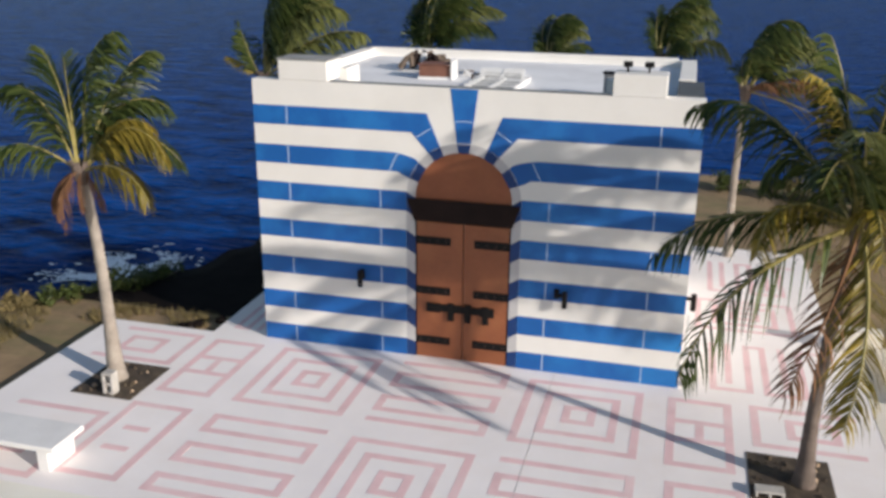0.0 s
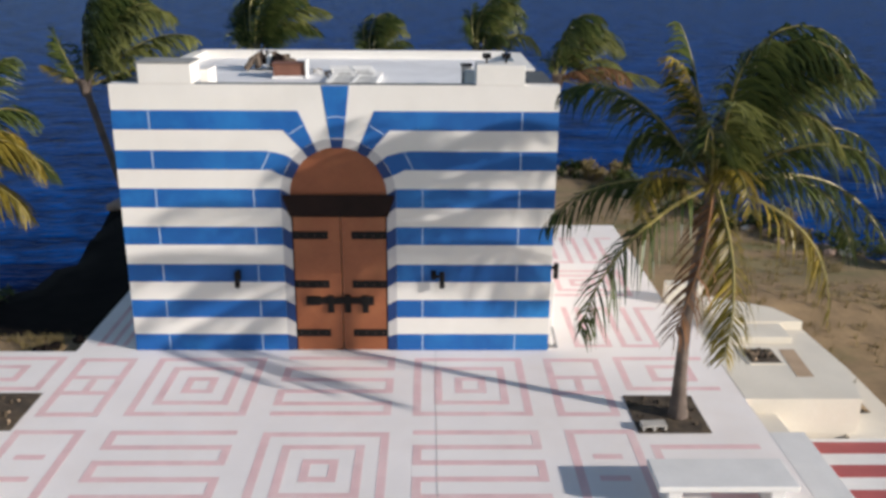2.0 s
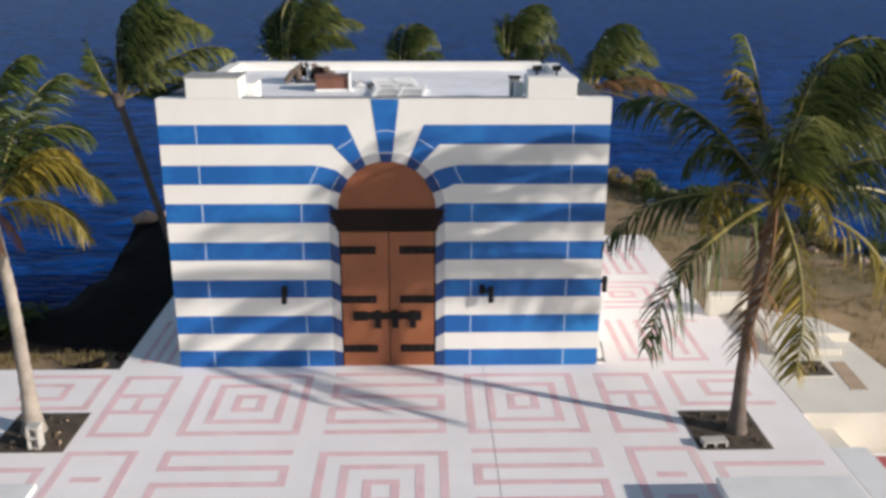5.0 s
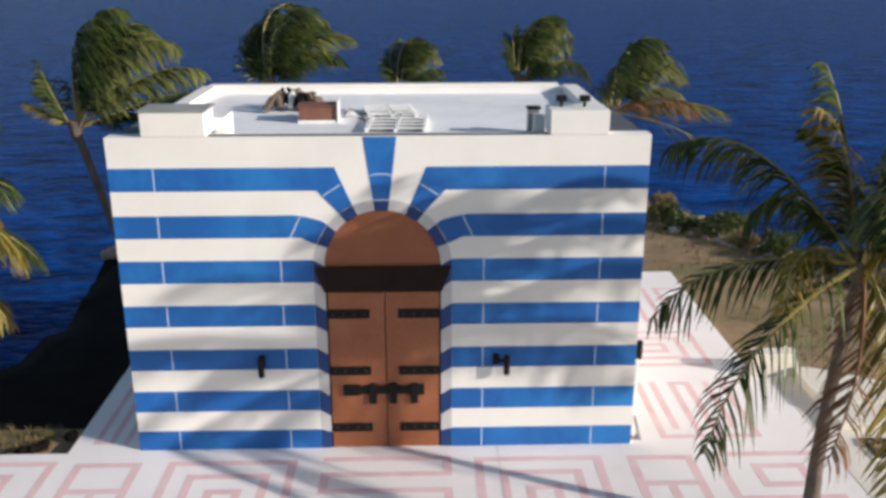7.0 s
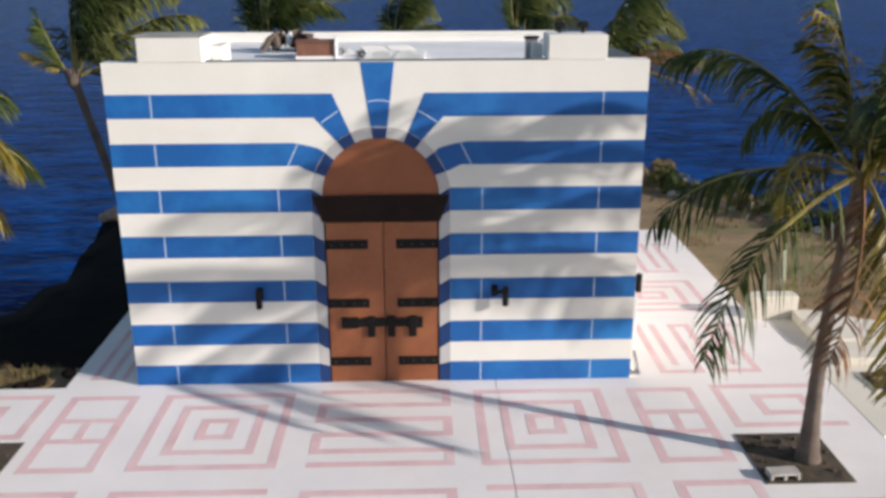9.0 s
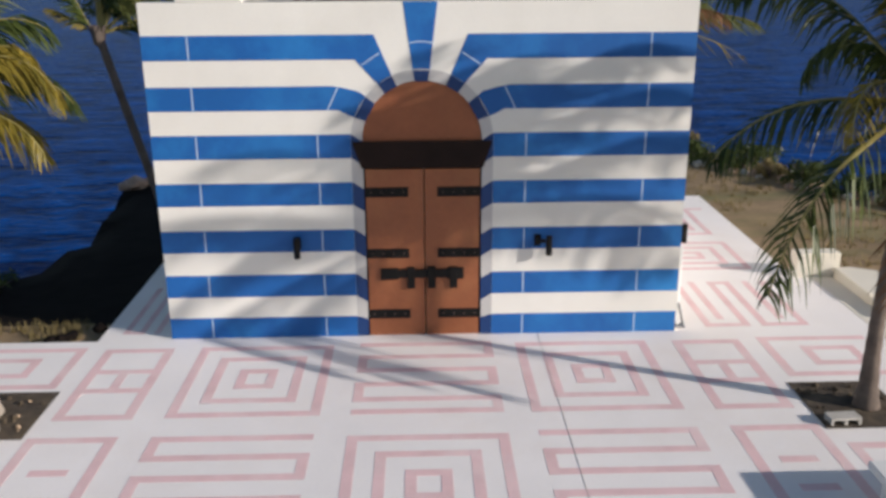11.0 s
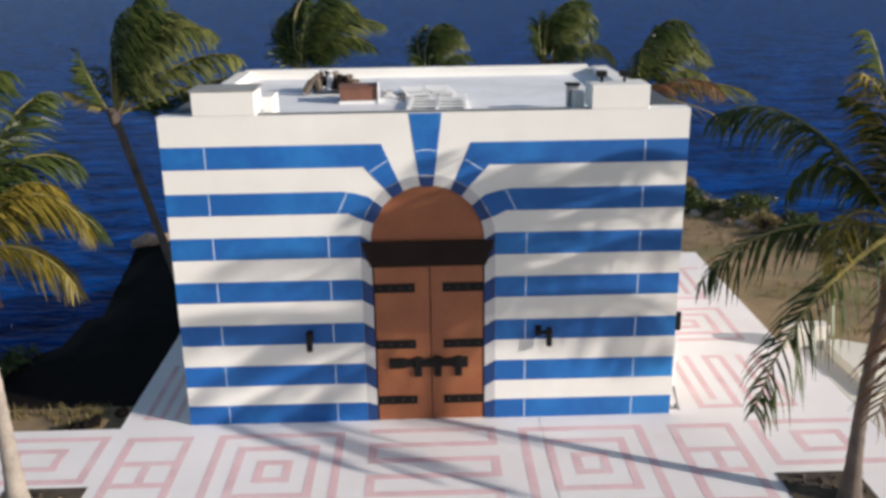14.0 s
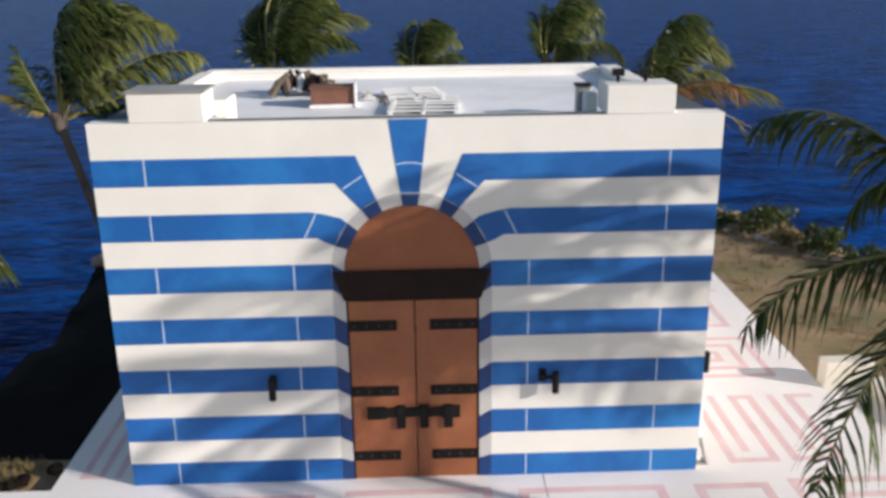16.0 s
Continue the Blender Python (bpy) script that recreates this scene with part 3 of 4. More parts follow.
def frond(parent, base, az, rise, length, droop, material, wind=0.5, lush=1.0, name="frond", half=58, ragged=0.0, fold=0.0):
    """A palm leaf: a bent rib with two rows of long narrow leaflets that hang and stream with the wind."""
    d = Vector((math.cos(az) * math.cos(rise), math.sin(az) * math.cos(rise), math.sin(rise)))
    p, pts, dirs = Vector(base), [], []
    n = 16
    for i in range(n + 1):
        pts.append(p.copy()), dirs.append(d.copy())
        p = p + d * (length / n)
        d = (d + Vector((0, 0, -droop / n * (0.2 + 2.2 * (i / n) ** 1.5))) + WIND * (wind / n * (0.2 + 1.6 * (i / n) ** 1.3))).normalized()
    bm = bmesh.new()
    tube(bm, pts, [0.030 * (1 - 0.85 * i / n) * (length / 2.4) for i in range(n + 1)], 5)
    n_rib = len(bm.faces)
    for k in range(half):
        t = 0.10 + 0.90 * (k + 0.5) / half
        f = t * n
        i = min(int(f), n - 1)
        c = pts[i].lerp(pts[i + 1], f - i)
        d = dirs[i]
        sidev = d.cross(Vector((0, 0, 1)))
        sidev = sidev.normalized() if sidev.length > 0.05 else Vector((1, 0, 0))
        upv = sidev.cross(d).normalized()
        ll = length * 0.30 * lush * (0.35 + 0.65 * math.sin(math.pi * min(1, t * 0.92 + 0.10)) ** 0.7)
        for s in (-1, 1):
            if random.random() < ragged:
                continue
            ll2 = ll * random.uniform(0.75, 1.1)
            out = (sidev * s * random.uniform(0.6, 0.95) * (1 - fold) + d * random.uniform(0.55, 0.9) + upv * random.uniform(-0.50, 0.02)).normalized()
            w = (0.022 * (length / 2.4) * random.uniform(0.6, 1.1) + 0.003) * 0.80 * lush
            q, prev = c.copy(), None
            wv = d.cross(out)
            wv = (d * 0.8 + wv.normalized() * 0.35).normalized() if wv.length > 0.01 else d
            seg = 3
            row = []
            for j in range(seg + 1):
                ww = w * (0.7, 1.0, 0.75, 0.08)[j]
                row.append((bm.verts.new(q - wv * ww), bm.verts.new(q + wv * ww)))
                q = q + out * (ll2 / seg)
                out = (out + Vector((0, 0, -random.uniform(0.35, 0.75) * (0.35 + droop * 0.5))) + WIND * wind * 0.30).normalized()
            for j in range(seg):
                bm.faces.new((row[j][0], row[j][1], row[j + 1][1], row[j + 1][0]))
    ob = part(name, bm, material, parent)
    if name == "frond":
        ob.data.materials.append(M_RIB)
        for f in ob.data.polygons[:n_rib]:
            f.material_index = 1
    return ob


def trunk(parent, pts, r0, r1, material):
    """A leaning ringed trunk with a swollen foot, along a curve through pts."""
    pv = [Vector(p) for p in pts]
    out, n = [], 34
    for i in range(n + 1):
        f = i / n * (len(pv) - 1)
        k = min(int(f), len(pv) - 2)
        u = f - k
        a, b, c, d = pv[max(k - 1, 0)], pv[k], pv[k + 1], pv[min(k + 2, len(pv) - 1)]
        out.append(0.5 * (2 * b + (c - a) * u + (2 * a - 5 * b + 4 * c - d) * u * u + (3 * b - a - 3 * c + d) * u ** 3))
    radii = [r1 + (r0 - r1) * math.exp(-i / n * 7.0) + (r0 * 0.25) * (1 - i / n) * 0.3 + (0.008 if i % 2 else 0.0) for i in range(n + 1)]
    bm = bmesh.new()
    tube(bm, out, radii, 12)
    part("trunk", bm, material, parent, smooth=True)
    return out[-1]


def palm(name_label, pts, r0, r1, specs, bark, seed, group="", fold=0.0, lush=1.0):
    random.seed(seed)
    ob = empty("palm_tree")
    tagged(ob, name_label, "palm tree", group=group)
    tip = trunk(ob, pts, r0, r1, bark)
    bm = bmesh.new()
    for k in range(16):
        a = k * 2.4
        tube(bm, [tip + Vector((math.cos(a) * 0.05, math.sin(a) * 0.05, -0.18)), tip + Vector((math.cos(a) * 0.10, math.sin(a) * 0.10, 0.05)), tip + Vector((math.cos(a) * 0.17, math.sin(a) * 0.17, 0.22))], [0.05, 0.05, 0.02], 5)
    part("crown_shaft", bm, M_TRUNKD, ob)
    for (az, rise, ln, droop, kind, wind, ragged) in specs:
        m = {"g": M_GREEN, "y": M_YELLOW, "o": M_OLIVE, "d": M_DRY}[kind]
        frond(ob, tip + Vector((math.cos(radians(az)) * 0.08, math.sin(radians(az)) * 0.08, 0.06)), radians(az), radians(rise), ln, droop, m, wind, lush, {"g": "frond", "y": "frond", "o": "frond", "d": "dead_frond"}[kind], ragged=ragged, fold=fold)
    return ob


# each leaf: heading, rise, length, droop, colour, wind, share of lost leaflets
R_SPECS = [(160, 80, 2.5, 1.1, "g", 0.0, 0.25), (191, 79, 2.2, 1.9, "y", 0.0, 0), (-49, 92, 3.7, 3.5, "g", 1.7, 0), (-61, 85, 3.5, 4.0, "g", 0.9, 0),
           (-30, 85, 3.2, 3.1, "g", 1.1, 0), (-48, 76, 3.0, 1.9, "o", 1.9, 0), (-51, 73, 2.7, 4.0, "o", 1.9, 0), (11, 11, 3.1, 3.0, "g", 0.6, 0.1),
           (11, 11, 3.4, 2.4, "g", 1.3, 0.25), (-27, -11, 2.9, 3.1, "y", -0.4, 0.6), (-86, -34, 2.8, 1.6, "y", -0.6, 0.05), (-154, 31, 2.0, 2.9, "y", 1.2, 0)]
R_MORE = [(184, 9, 2.8, 1.5, "g", 0.0, 0.15), (-153, -18, 3.2, 1.9, "g", 0.0, 0.25), (158, 52, 3.0, 2.0, "g", 0.4, 0.1), (150, 53, 2.0, 4.0, "g", 0.8, 0.1),
          (-108, -38, 2.6, 1.2, "d", -0.8, 0.55), (100, 75, 1.9, 1.3, "g", -0.8, 0), (-40, 80, 3.3, 2.8, "g", 1.4, 0),
          (-95, 36, 2.1, 2.2, "y", 0.2, 0.1), (-112, 50, 2.7, 1.9, "g", 0.0, 0.1), (-100, 72, 2.9, 1.7, "g", 0.3, 0.05)]
R_BACK = [(-20, 40, 2.9, 2.4, "g", 0.6, 0.1), (20, 60, 3.2, 2.2, "g", 0.8, 0.1), (35, 76, 3.4, 2.6, "o", 1.0, 0), (15, 36, 3.0, 1.7, "g", 0.3, 0.15), (-104, 50, 2.9, 1.1, "o", 0.0, 0.1)]
palm("tall coconut palm with wind-blown green and yellowing fronds", [(5.86, -2.62, 0.0), (5.84, -2.62, 1.2), (5.90, -2.62, 2.5), (6.05, -2.62, 3.95)], 0.17, 0.075, R_SPECS + R_MORE + R_BACK, M_TRUNKD, 11, fold=0.12, lush=1.06)
L_SPECS = [(170, 88, 2.0, 0.1, "g", -0.8, 0), (29, 87, 2.5, 2.1, "g", 0.5, 0), (60, 68, 1.7, -0.5, "g", -0.7, 0), (38, 71, 2.3, 1.2, "g", 0.3, 0), (30, 68, 2.1, 2.2, "g", 1.1, 0.1),
           (-4, 55, 2.15, 3.1, "y", 0.9, 0), (-23, 19, 1.9, 1.7, "y", 0.2, 0), (171, 67, 2.2, 2.4, "g", -0.2, 0), (185, 33, 2.1, 3.1, "g", 0.1, 0.2), (-140, -43, 0.9, 2.9, "d", 0.2, 0),
           (-85, -13, 1.2, 2.5, "d", 1.4, 0.2), (15, 47, 2.0, 2.7, "g", 1.6, 0.2), (4, 60, 1.7, 2.1, "y", 0.3, 0), (150, 88, 1.8, 0.0, "g", 0.0, 0)]
L_SKIRT = [(-60, -25, 0.8, 2.4, "d", 0.6, 0.1), (-165, -30, 0.9, 2.8, "d", 0.2, 0.1), (-20, -38, 0.75, 2.0, "d", 0.3, 0.1), (-110, -20, 0.8, 3.0, "d", 0.3, 0)]
palm("slender coconut palm with smooth grey trunk and yellow-green fronds", [(-5.80, -2.42, 0.0), (-5.80, -2.44, 1.2), (-5.80, -2.5, 2.5), (-5.87, -2.6, 3.85)], 0.20, 0.085, L_SPECS + L_SKIRT, M_TRUNK, 5, fold=0.62, lush=1.25)


def filled(specs, seed):
    """The given leaves, and beside each green one a shorter younger one."""
    rnd = random.Random(seed)
    more = [(az + rnd.uniform(-14, 14), rise + rnd.uniform(-9, 5), ln * rnd.uniform(0.75, 0.95), droop, kind, wind, lost) for az, rise, ln, droop, kind, wind, lost in specs if kind == "g"]
    return list(specs) + more


B_FAR_LEFT = [(60, 86, 2.9, 3.3, "g", 0.9, 0), (30, 87, 2.9, 2.4, "g", 0.7, 0), (91, 89, 2.3, 2.2, "g", 0.5, 0), (10, 72, 2.7, 1.6, "o", 0.7, 0), (-4, 62, 3.0, 2.1, "o", -0.1, 0), (-2, 41, 2.9, 1.1, "o", 0.0, 0),
              (180, 64, 1.4, 0.5, "g", 0.7, 0), (180, 37, 1.0, 0.5, "y", -0.1, 0), (20, 20, 2.3, 0.0, "g", 1.1, 0), (70, 72, 2.9, 2.0, "g", 0.9, 0)]
B_LEFT = [(123, 69, 2.6, 2.3, "g", 1.9, 0), (90, 96, 2.4, 1.4, "g", 1.8, 0), (140, 50, 2.0, 0.3, "g", 2.6, 0), (29, 82, 2.3, 2.4, "g", 1.8, 0), (8, 62, 2.3, 1.5, "o", 1.4, 0), (0, 58, 2.0, 2.3, "g", 1.3, 0),
          (60, 83, 2.3, 2.2, "o", 1.6, 0)]
B_MIDDLE = [(120, 80, 1.6, 2.2, "g", 1.8, 0), (70, 88, 1.6, 2.4, "g", 1.8, 0), (140, 64, 1.3, 1.2, "g", 1.6, 0), (20, 70, 1.4, 2.6, "o", 0.8, 0), (5, 48, 1.2, 1.8, "g", 0.6, 0), (60, 75, 1.5, 2.2, "o", 1.4, 0)]
B_RIGHT = [(121, 82, 2.2, 1.8, "g", 2.4, 0), (90, 74, 2.4, 3.0, "g", 2.6, 0), (30, 64, 2.0, 3.0, "g", 0.2, 0), (0, 43, 1.9, 2.7, "o", 0.6, 0), (150, 76, 1.3, 0.5, "g", 0.6, 0), (36, 78, 2.0, 2.7, "o", 0.8, 0),
           (-31, 61, 1.2, 3.6, "g", 0.0, 0)]
B_FAR_RIGHT = [(119, 92, 2.4, 2.7, "g", 1.4, 0), (35, 66, 2.7, 3.6, "g", 1.1, 0), (20, 64, 2.3, 2.7, "o", 1.5, 0), (0, 38, 1.9, 2.1, "o", 0.0, 0), (-20, 18, 2.5, 1.0, "o", 1.6, 0), (-30, 27, 2.0, 1.5, "d", 0.0, 0.45),
               (-40, -4, 2.3, 0.9, "y", 1.3, 0.94), (150, 75, 1.1, 1.1, "g", 1.4, 0), (-61, 34, 1.1, 1.6, "d", 0.5, 0.45), (45, 72, 2.3, 2.4, "o", 1.5, 0)]
BACK = [((-5.25, 5.5, -0.45), (-5.85, 5.5, 1.8), (-6.46, 5.45, 4.25), B_FAR_LEFT, 21), ((-2.6, 7.6, -0.45), (-2.6, 7.5, 2.5), (-2.75, 7.3, 4.75), B_LEFT, 22),
        ((0.0, 8.8, -0.45), (0.0, 8.8, 2.5), (0.12, 8.7, 4.55), B_MIDDLE, 23), ((2.9, 8.7, -0.45), (2.9, 8.7, 2.5), (3.0, 8.5, 4.7), B_RIGHT, 24), ((5.08, 7.8, -0.45), (5.02, 7.8, 1.8), (5.05, 7.7, 4.15), B_FAR_RIGHT, 25)]
for a, b, c, specs, sd in BACK:
    palm("coconut palm bent by wind behind the pavilion", [a, ((a[0] + b[0]) / 2, a[1], (a[2] + b[2]) / 2), b, c], 0.17, 0.08, filled(specs, sd), M_TRUNKD if sd != 25 else M_TRUNK, sd, "wind-blown palms behind the pavilion", fold=0.3, lush=1.25)


# ---- walls and steps on the seaward side ----
def slab(name, label, category, x0, x1, y0, y1, z0, z1, material=None, bevel=0.02):
    return tagged(finish(boxed(x0, x1, y0, y1, z0, z1, bevel), name, material or M_CREAM), label, category, kind="structure")


slab("wall_low", "low cream rendered wall at the terrace corner", "low wall", 6.925, 7.75, 2.40, 2.70, -0.60, 0.46)
platform = empty("wall_platform")
tagged(platform, "cream rendered platform with a square pit and tan inset", "platform", kind="structure")
bm = bmesh.new()
prism(bm, [(7.225, -2.02), (9.28, -2.02), (9.55, -0.72), (9.42, 1.0), (7.63, 1.0), (7.63, 2.385), (7.225, 2.385)], -1.3, 0.006, "z")
part("platform_body", bm, M_CREAM, platform)
bm = bmesh.new()
prism(bm, [(7.64, 1.004), (9.40, 1.004), (9.05, 1.75), (7.95, 2.38), (7.64, 2.38)], -1.3, 0.19, "z")
part("ledge", bm, M_CREAM, platform)
part("ledge", boxed(7.64, 8.92, 0.30, 1.0, 0.007, 0.15, 0.02), M_CREAM, platform)
part("pit_rim", boxed(7.76, 8.42, -0.66, 0.04, 0.007, 0.030, 0.008), M_CREAM, platform)
part("pit_soil", boxed(7.80, 8.38, -0.62, 0.0, 0.02, 0.036), M_SOIL, platform, "dark soil and rubble in the square pit")
for k in range(14):
    bm = bmesh.new()
    bmesh.ops.create_icosphere(bm, subdivisions=1, radius=random.uniform(0.03, 0.07))
    ox, oy = random.uniform(7.86, 8.32), random.uniform(-0.56, -0.06)
    for v in bm.verts:
        v.co = Vector((ox, oy, 0.05)) + v.co * random.uniform(0.6, 1.3)
    part("rubble", bm, M_SOIL if k % 2 else M_TAN, platform)
part("inset", prism(bmesh.new(), [(8.56, 0.02), (8.86, 0.02), (8.78, -1.16), (8.46, -1.16)], 0.007, 0.012, "z"), M_TAN, platform, "tan painted strip")
slab("wall_flank", "thick white low wall beside the red striped steps", "low wall", 7.222, 7.80, -9.0, -3.15, -1.3, 0.003, M_BENCH, 0.004)
slab("wall_return", "cream rendered low return wall below the platform", "low wall", 7.225, 7.80, -3.146, -2.03, -1.3, -0.28)
steps = empty("stairs")
tagged(steps, "white steps with faded red painted treads", "steps", kind="structure")
for k in range(8):
    y1 = -2.16 - k * 0.76
    z = -0.70 + 0.02 * k
    part("step", boxed(7.80, 11.5, y1 - 0.76, y1, -1.4, z, 0.006), M_BENCH, steps)
    part("red_stripe", boxed(8.30, 11.4, y1 - 0.50, y1 - 0.13, z + 0.0005, z + 0.005), M_RED, steps, "red painted stripe")
part("landing", boxed(9.10, 10.30, -2.155, 0.72, -1.4, -0.69, 0.01), M_CREAM, steps)

# ---- things on the roof ----
RZ = 4.961
crate = empty("crate", pose(-1.12, 2.35, RZ, 0, 0, 3))
tagged(crate, "red-brown wooden crate lying on the white roof", "crate")
part("body", boxed(-0.34, 0.30, -0.22, 0.22, 0.0, 0.27, 0.012), M_CRATE, crate)
part("end_board", boxed(0.302, 0.34, -0.27, 0.27, 0.0, 0.36, 0.008), M_SLAT, crate, "pale end board")
part("base_strip", boxed(-0.36, 0.30, -0.245, -0.222, 0.0, 0.05, 0.005), M_SLAT, crate)
part("top_board", boxed(-0.36, 0.31, -0.24, 0.24, 0.271, 0.295, 0.006), M_CRATE, crate)
random.seed(77)
pile = empty("scrap_pile", pose(-1.80, 3.5, RZ))
tagged(pile, "heap of dark weathered timber and torn cloth", "scrap heap")
for k in range(40):
    bm = bmesh.new()
    ax, ay = random.uniform(-0.28, 0.50), random.uniform(-0.3, 0.35)
    a = random.uniform(0, 6.28)
    ln = random.uniform(0.08, 0.20)
    z0, z1 = random.uniform(0.05, 0.14), random.uniform(0.12, 0.46) * (1.0 - 0.7 * max(0, ax))
    tube(bm, [(ax - math.cos(a) * ln, ay - math.sin(a) * ln * 0.6, z0), (ax, ay, (z0 + z1) / 2 + 0.05), (ax + math.cos(a) * ln * 0.8, ay + math.sin(a) * ln * 0.6, z1)], [random.uniform(0.03, 0.08), 0.065, 0.03], 6)
    part("timber", bm, (M_SCRAP, M_BEAM, M_SLAT if k % 16 == 2 else M_BEAM, M_SCRAP)[k % 4], pile)


def slat_rack(m, w, d, n, label):
    """Thin slats with open gaps on low rails, split into two bays."""
    ob = empty("slatted_panel", m)
    tagged(ob, label, "slatted panel", group="slatted panels on the roof")
    for k in range(n):
        y = -d / 2 + d * k / (n - 1)
        for x0, x1 in ((-w / 2, -0.03), (0.03, w / 2)):
            part("slat", boxed(x0, x1, y - 0.03, y + 0.03, 0.085, 0.105, 0.005), M_SLAT, ob)
    # grey sheet added under the slats in place of the shadow in the gaps
    part("gap_shade_sheet", boxed(-w / 2 + 0.07, w / 2 - 0.07, -d / 2, d / 2, 0.002, 0.02), M_GREYCAP, ob, "added grey sheet that darkens the gaps like shadow between slats")
    for x in (-w / 2 + 0.04, 0.0, w / 2 - 0.04):
        part("rail", boxed(x - 0.025, x + 0.025, -d / 2 - 0.05, d / 2 + 0.05, 0.0, 0.085, 0.005), M_SLAT, ob)


slat_rack(pose(0.22, 1.75, RZ, 0, 0, -2), 1.0, 1.25, 5, "white slatted timber panel lying flat on the roof")
slat_rack(pose(0.05, 3.0, RZ, 0, 0, 9), 0.9, 0.8, 4, "white slatted timber panel with broken slats")
for k in range(9):
    bm = bmesh.new()
    a, cx, cy = random.uniform(0, 3.1), random.uniform(-0.75, 0.1), random.uniform(2.2, 3.2)
    ln = random.uniform(0.12, 0.3)
    tube(bm, [(cx - math.cos(a) * ln, cy - math.sin(a) * ln, RZ + 0.03), (cx, cy, RZ + 0.03 + 0.04 * (k % 3)), (cx + math.cos(a) * ln, cy + math.sin(a) * ln, RZ + 0.03)], [0.018, 0.022, 0.016], 6)
    tagged(finish(bm, "wood_offcut", M_SCRAP if k % 2 else M_SLAT), "small loose timber offcut on the white roof", "offcut", group="offcuts on the roof")
unit = empty("electrical_box", pose(2.36, 0.95, RZ))
tagged(unit, "small grey metal service box by the corner block", "service box")
part("housing", boxed(-0.09, 0.09, -0.09, 0.09, 0.0, 0.42, 0.01), M_GREY, unit)
part("cover", boxed(-0.11, 0.11, -0.11, 0.11, 0.421, 0.45, 0.006), M_IRON, unit)
for px, pz in ((2.70, 5.50), (3.05, 5.50)):
    ob = empty("roof_spotlight", pose(px, 0.35, pz + 0.001))
    tagged(ob, "small dark floodlight on the corner block", "floodlight", group="floodlights")
    part("stand", boxed(-0.02, 0.02, -0.02, 0.02, 0, 0.08), M_IRON, ob)
    part("head", boxed(-0.075, 0.075, -0.06, 0.06, 0.081, 0.17, 0.012), M_IRON, ob)

# pipe at the corner of the building
pipe = empty("downpipe", pose(4.07, 0.18, 0))
tagged(pipe, "pale grey pipe with a foot at the wall corner", "pipe")
bm = bmesh.new()
tube(bm, [(0, 0, 1.35), (0, 0, 0.10), (0.03, -0.01, 0.04)], [0.03, 0.03, 0.03], 10)
part("pipe", bm, M_SLAT, pipe, smooth=True)
part("foot", boxed(-0.06, 0.14, -0.08, 0.08, 0.0, 0.03, 0.006), M_GREY, pipe)
bm = bmesh.new()
tube(bm, [(0.02, -0.02, 0.42), (0.12, -0.03, 0.03)], [0.022, 0.022], 8)
part("brace", bm, M_GREY, pipe)


# ---- shrubs, grass, stones, foam ----
def ground_z(x, y):
    return float(land_height(np.array([[x]]), np.array([[y]]))[0, 0])


def shrub(x, y, r, h, seed, material, label):
    rnd = random.Random(seed)
    z = ground_z(x, y)
    ob = empty("shrub", pose(x, y, z - 0.05))
    tagged(ob, label, "shrub", group="shrubs along the cliff edge")
    bm = bmesh.new()
    for k in range(7):
        a = rnd.uniform(0, 6.28)
        tube(bm, [(0, 0, 0), (math.cos(a) * r * 0.3, math.sin(a) * r * 0.3, h * 0.4), (math.cos(a) * r * 0.7, math.sin(a) * r * 0.7, h * 0.75)], [0.025, 0.018, 0.008], 5)
    part("stems", bm, M_TRUNKD, ob)
    bm = bmesh.new()
    lobes = [(rnd.uniform(-r, r) * 0.75, rnd.uniform(-r, r) * 0.75, rnd.uniform(0.25, 0.85) * h, rnd.uniform(0.25, 0.5) * r) for _ in range(11)]
    for k in range(620):
        lx, ly, lz, lr = lobes[k % 11]
        d = Vector((rnd.gauss(0, 1), rnd.gauss(0, 1), rnd.gauss(0, 0.8))).normalized()
        c = Vector((lx, ly, lz)) + d * lr * rnd.uniform(0.5, 1.1)
        if c.z < 0.03:
            c.z = 0.03
        u = Vector((rnd.gauss(0, 1), rnd.gauss(0, 1), rnd.gauss(0, 0.7))).normalized()
        w = u.cross(d)
        w = w.normalized() if w.length > 0.01 else Vector((1, 0, 0))
        ln, wd = rnd.uniform(0.05, 0.11), rnd.uniform(0.018, 0.035)
        bm.faces.new([bm.verts.new(c - u * ln), bm.verts.new(c + w * wd), bm.verts.new(c + u * ln), bm.verts.new(c - w * wd)])
    part("leaves", bm, material, ob)


rnd = random.Random(9)
SHRUBS = [(-10.3, 0.3), (-9.8, 1.0), (-9.2, 1.7), (-8.7, 2.2), (-10.9, -0.8), (-11.2, -1.6), (-8.1, 3.1), (-9.5, 0.9),
          (7.4, 14.2), (8.0, 13.6), (8.6, 12.7), (9.2, 11.9), (9.7, 11.0), (10.2, 10.0), (10.8, 9.0), (11.3, 8.3), (12.0, 7.5), (12.9, 6.6), (6.6, 14.8), (5.6, 15.2), (8.2, 14.6), (10.0, 12.2), (13.6, 5.6), (10.6, 10.9), (11.9, 8.4)]
for k, (x, y) in enumerate(SHRUBS):
    left = x < 0
    shrub(x + rnd.uniform(-0.2, 0.2), y + rnd.uniform(-0.2, 0.2), rnd.uniform(0.4, 0.7), rnd.uniform(0.25, 0.45) if left else rnd.uniform(0.4, 0.8), 100 + k, M_BUSH if k % 4 else M_GRASS, "low wind-clipped green shrub at the cliff edge" if k % 4 else "dry yellowed shrub at the cliff edge")


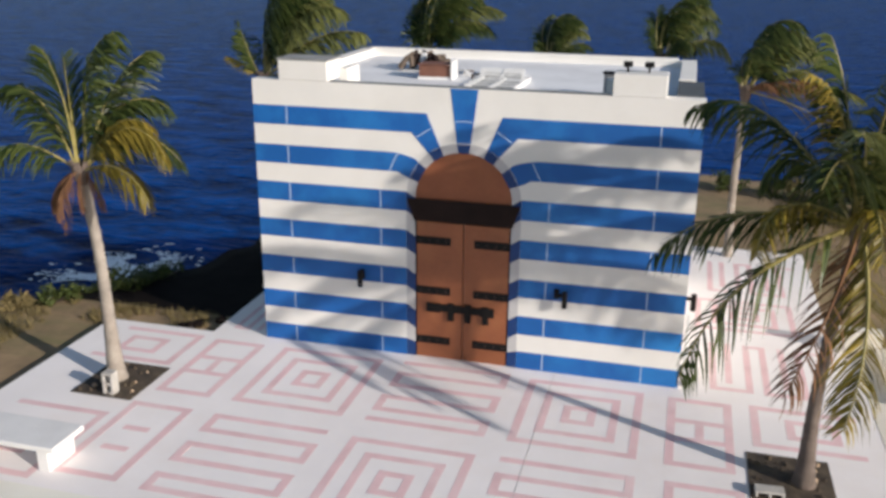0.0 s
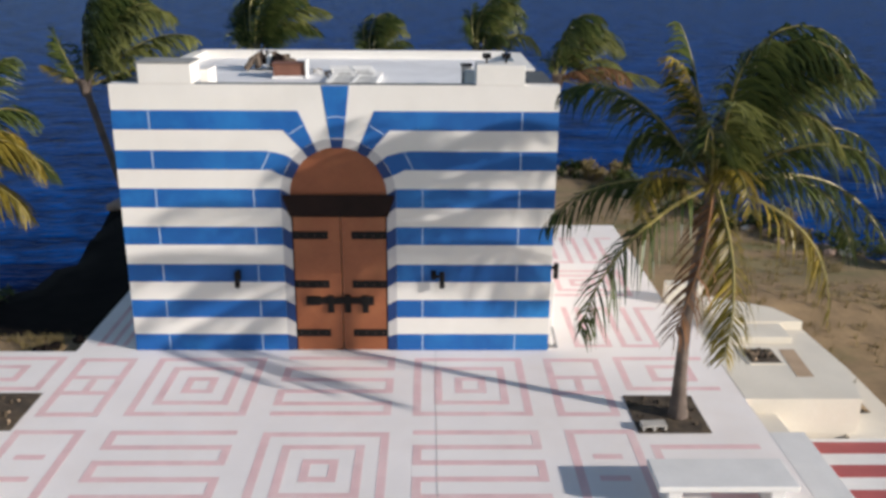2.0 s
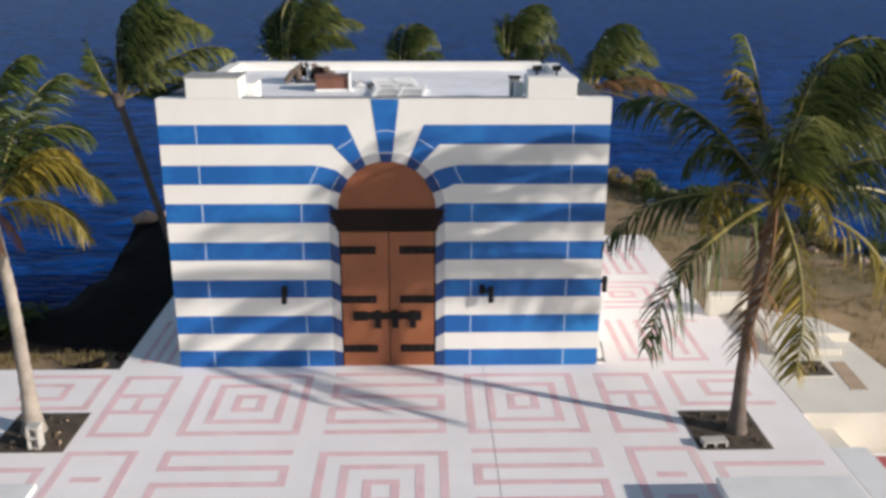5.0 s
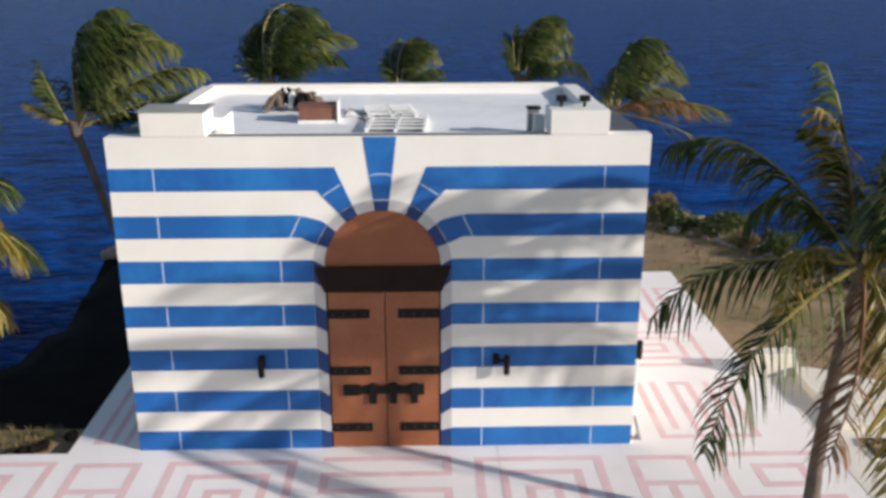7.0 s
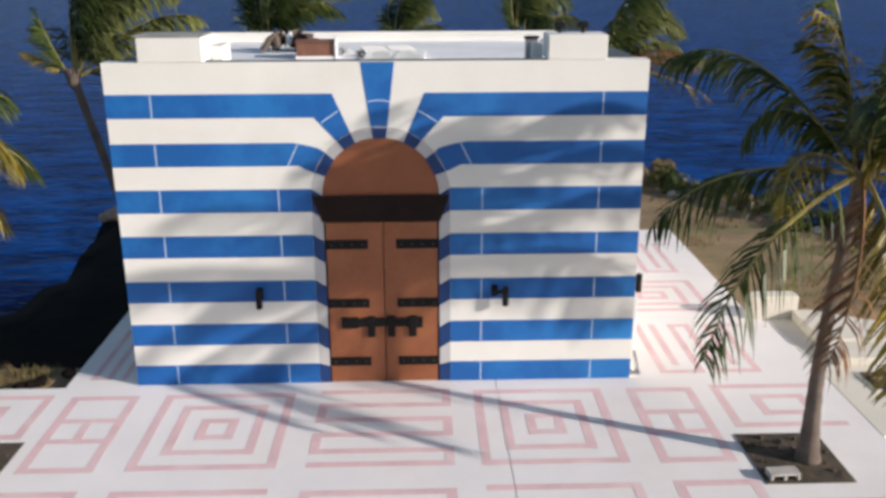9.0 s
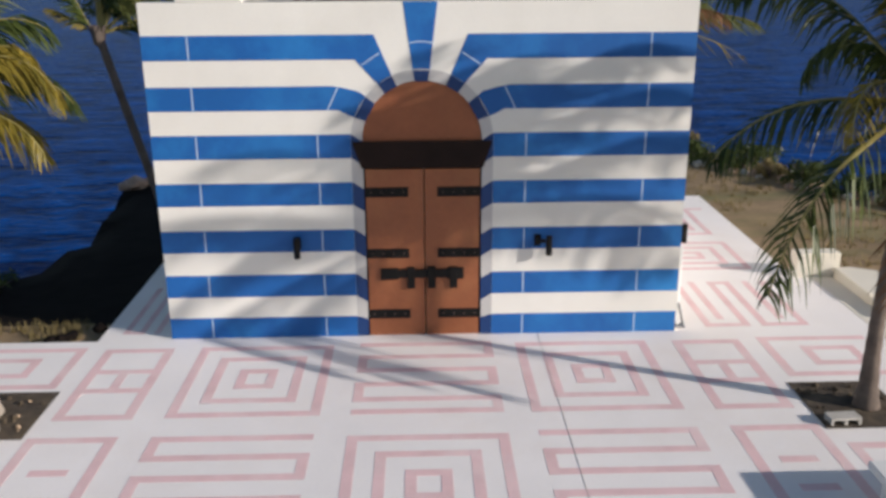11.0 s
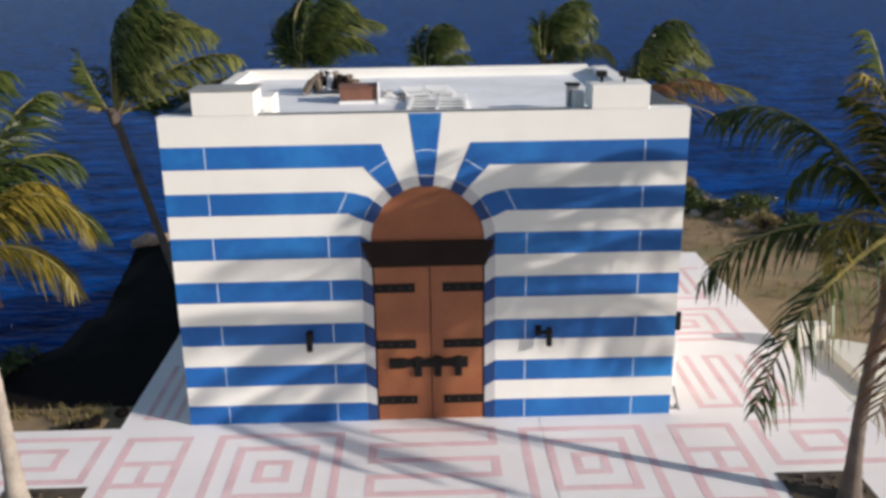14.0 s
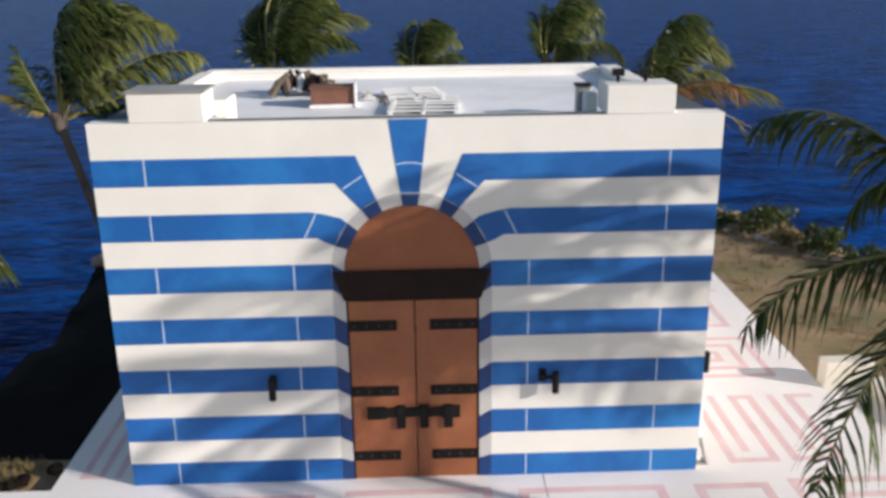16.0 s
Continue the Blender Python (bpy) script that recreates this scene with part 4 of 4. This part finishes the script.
def grass_field(name, spots, label, seed):
    rnd = random.Random(seed)
    vs, fs = [], []
    pts = []
    for x0, x1, y0, y1, n in spots:
        pts += [(rnd.uniform(x0, x1), rnd.uniform(y0, y1)) for _ in range(n)]
    px, py = np.array([[p[0] for p in pts]]), np.array([[p[1] for p in pts]])
    pz, dist = land_height(px, py)[0], coast_distance(px, py)[0]
    for (x, y), z, dd in zip(pts, pz, dist):
        if dd < -1.0 or noise.noise((x * 0.5, y * 0.5, 5.0)) < -0.15:
            continue
        for b in range(6):
            a, h, w = rnd.uniform(0, 6.28), rnd.uniform(0.06, 0.20), rnd.uniform(0.008, 0.016)
            ox, oy = x + rnd.uniform(-0.06, 0.06), y + rnd.uniform(-0.06, 0.06)
            i0 = len(vs)
            vs += [(ox - math.sin(a) * w, oy + math.cos(a) * w, z - 0.02), (ox + math.sin(a) * w, oy - math.cos(a) * w, z - 0.02), (ox + math.cos(a) * h * 0.6, oy + math.sin(a) * h * 0.6, z + h)]
            fs.append((i0, i0 + 1, i0 + 2))
    me = bpy.data.meshes.new(name)
    me.from_pydata(vs, [], fs)
    me.materials.append(M_GRASS)
    tagged(new(name, me), label, "grass", kind="stuff")


grass_field("dry_grass", [(-12, -9.0, -4, 3, 900), (-8.4, -5.6, -0.05, 0.9, 260), (6.8, 13.5, 2.8, 15, 900), (9.9, 15, -3, 6, 350)], "sparse dry yellow grass on the headland", 3)


def stone(x, y, z, r, seed, material, label, group):
    rnd = random.Random(seed)
    bm = bmesh.new()
    bmesh.ops.create_icosphere(bm, subdivisions=2, radius=r)
    for v in bm.verts:
        v.co *= 1 + 0.35 * noise.noise(v.co * (1.6 / r) + Vector((seed, 0, 0)))
        v.co.z *= 0.7
        v.co += Vector((x, y, z + r * 0.3))
    tagged(finish(bm, "boulder", material), label, "rock", group=group)


M_PALEROCK = mat("pale_rock", (0.42, 0.29, 0.22), 0.9, 0.25, 0.3, 12, 0.5)
for k, (x, y, r) in enumerate(((-7.75, 10.6, 0.30), (-7.40, 10.9, 0.24), (-8.0, 10.5, 0.20))):
    stone(x, y, ground_z(x, y), r, 1 + k, M_PALEROCK, "pale pinkish boulder on the cliff top", "pale boulders")
for k in range(22):
    u = k / 21
    x, y = 8.3 + 4.2 * u + rnd.uniform(-0.2, 0.2), 12.2 - 6.0 * u + rnd.uniform(-0.3, 0.3)
    stone(x, y, ground_z(x, y), rnd.uniform(0.09, 0.22), 10 + k, M_PALEROCK if k % 3 else M_BLOCK, "weathered stone lying in dry grass", "stones along the path")
for k in range(5):
    x, y = -5.3 - rnd.random() * 0.7, 0.05 + rnd.random() * 0.5
    stone(x, y, ground_z(x, y) + 0.1, rnd.uniform(0.07, 0.13), 50 + k, M_ROCK_SHADE, "dark stone heaped against the terrace corner", "stones at the terrace corner")

rnd = random.Random(4)
vs, fs = [], []
for k in range(3200):
    a = rnd.gauss(0, 1.0)
    x, y = -21.0 + a * 0.9 + rnd.gauss(0, 0.4), 19.0 + 0.35 * a + rnd.gauss(0, 1.1)
    if noise.noise((x * 0.6, y * 1.1, 1.0)) < -0.02:
        continue
    r = rnd.uniform(0.03, 0.12)
    i0 = len(vs)
    for q in range(6):
        rr = r * rnd.uniform(0.6, 1.2)
        vs.append((x + math.cos(q * 1.047) * rr * 1.6, y + math.sin(q * 1.047) * rr, SEA + 0.02 + 0.0002 * (k % 50)))
    vs.append((x, y, SEA + 0.05 + 0.1 * r))
    fs += [(i0 + q, i0 + (q + 1) % 6, i0 + 6) for q in range(6)]
me = bpy.data.meshes.new("sea_foam")
me.from_pydata(vs, [], fs)
me.materials.append(M_FOAM)
tagged(new("sea_foam", me), "white breaking foam on the blue sea", "foam", kind="stuff")
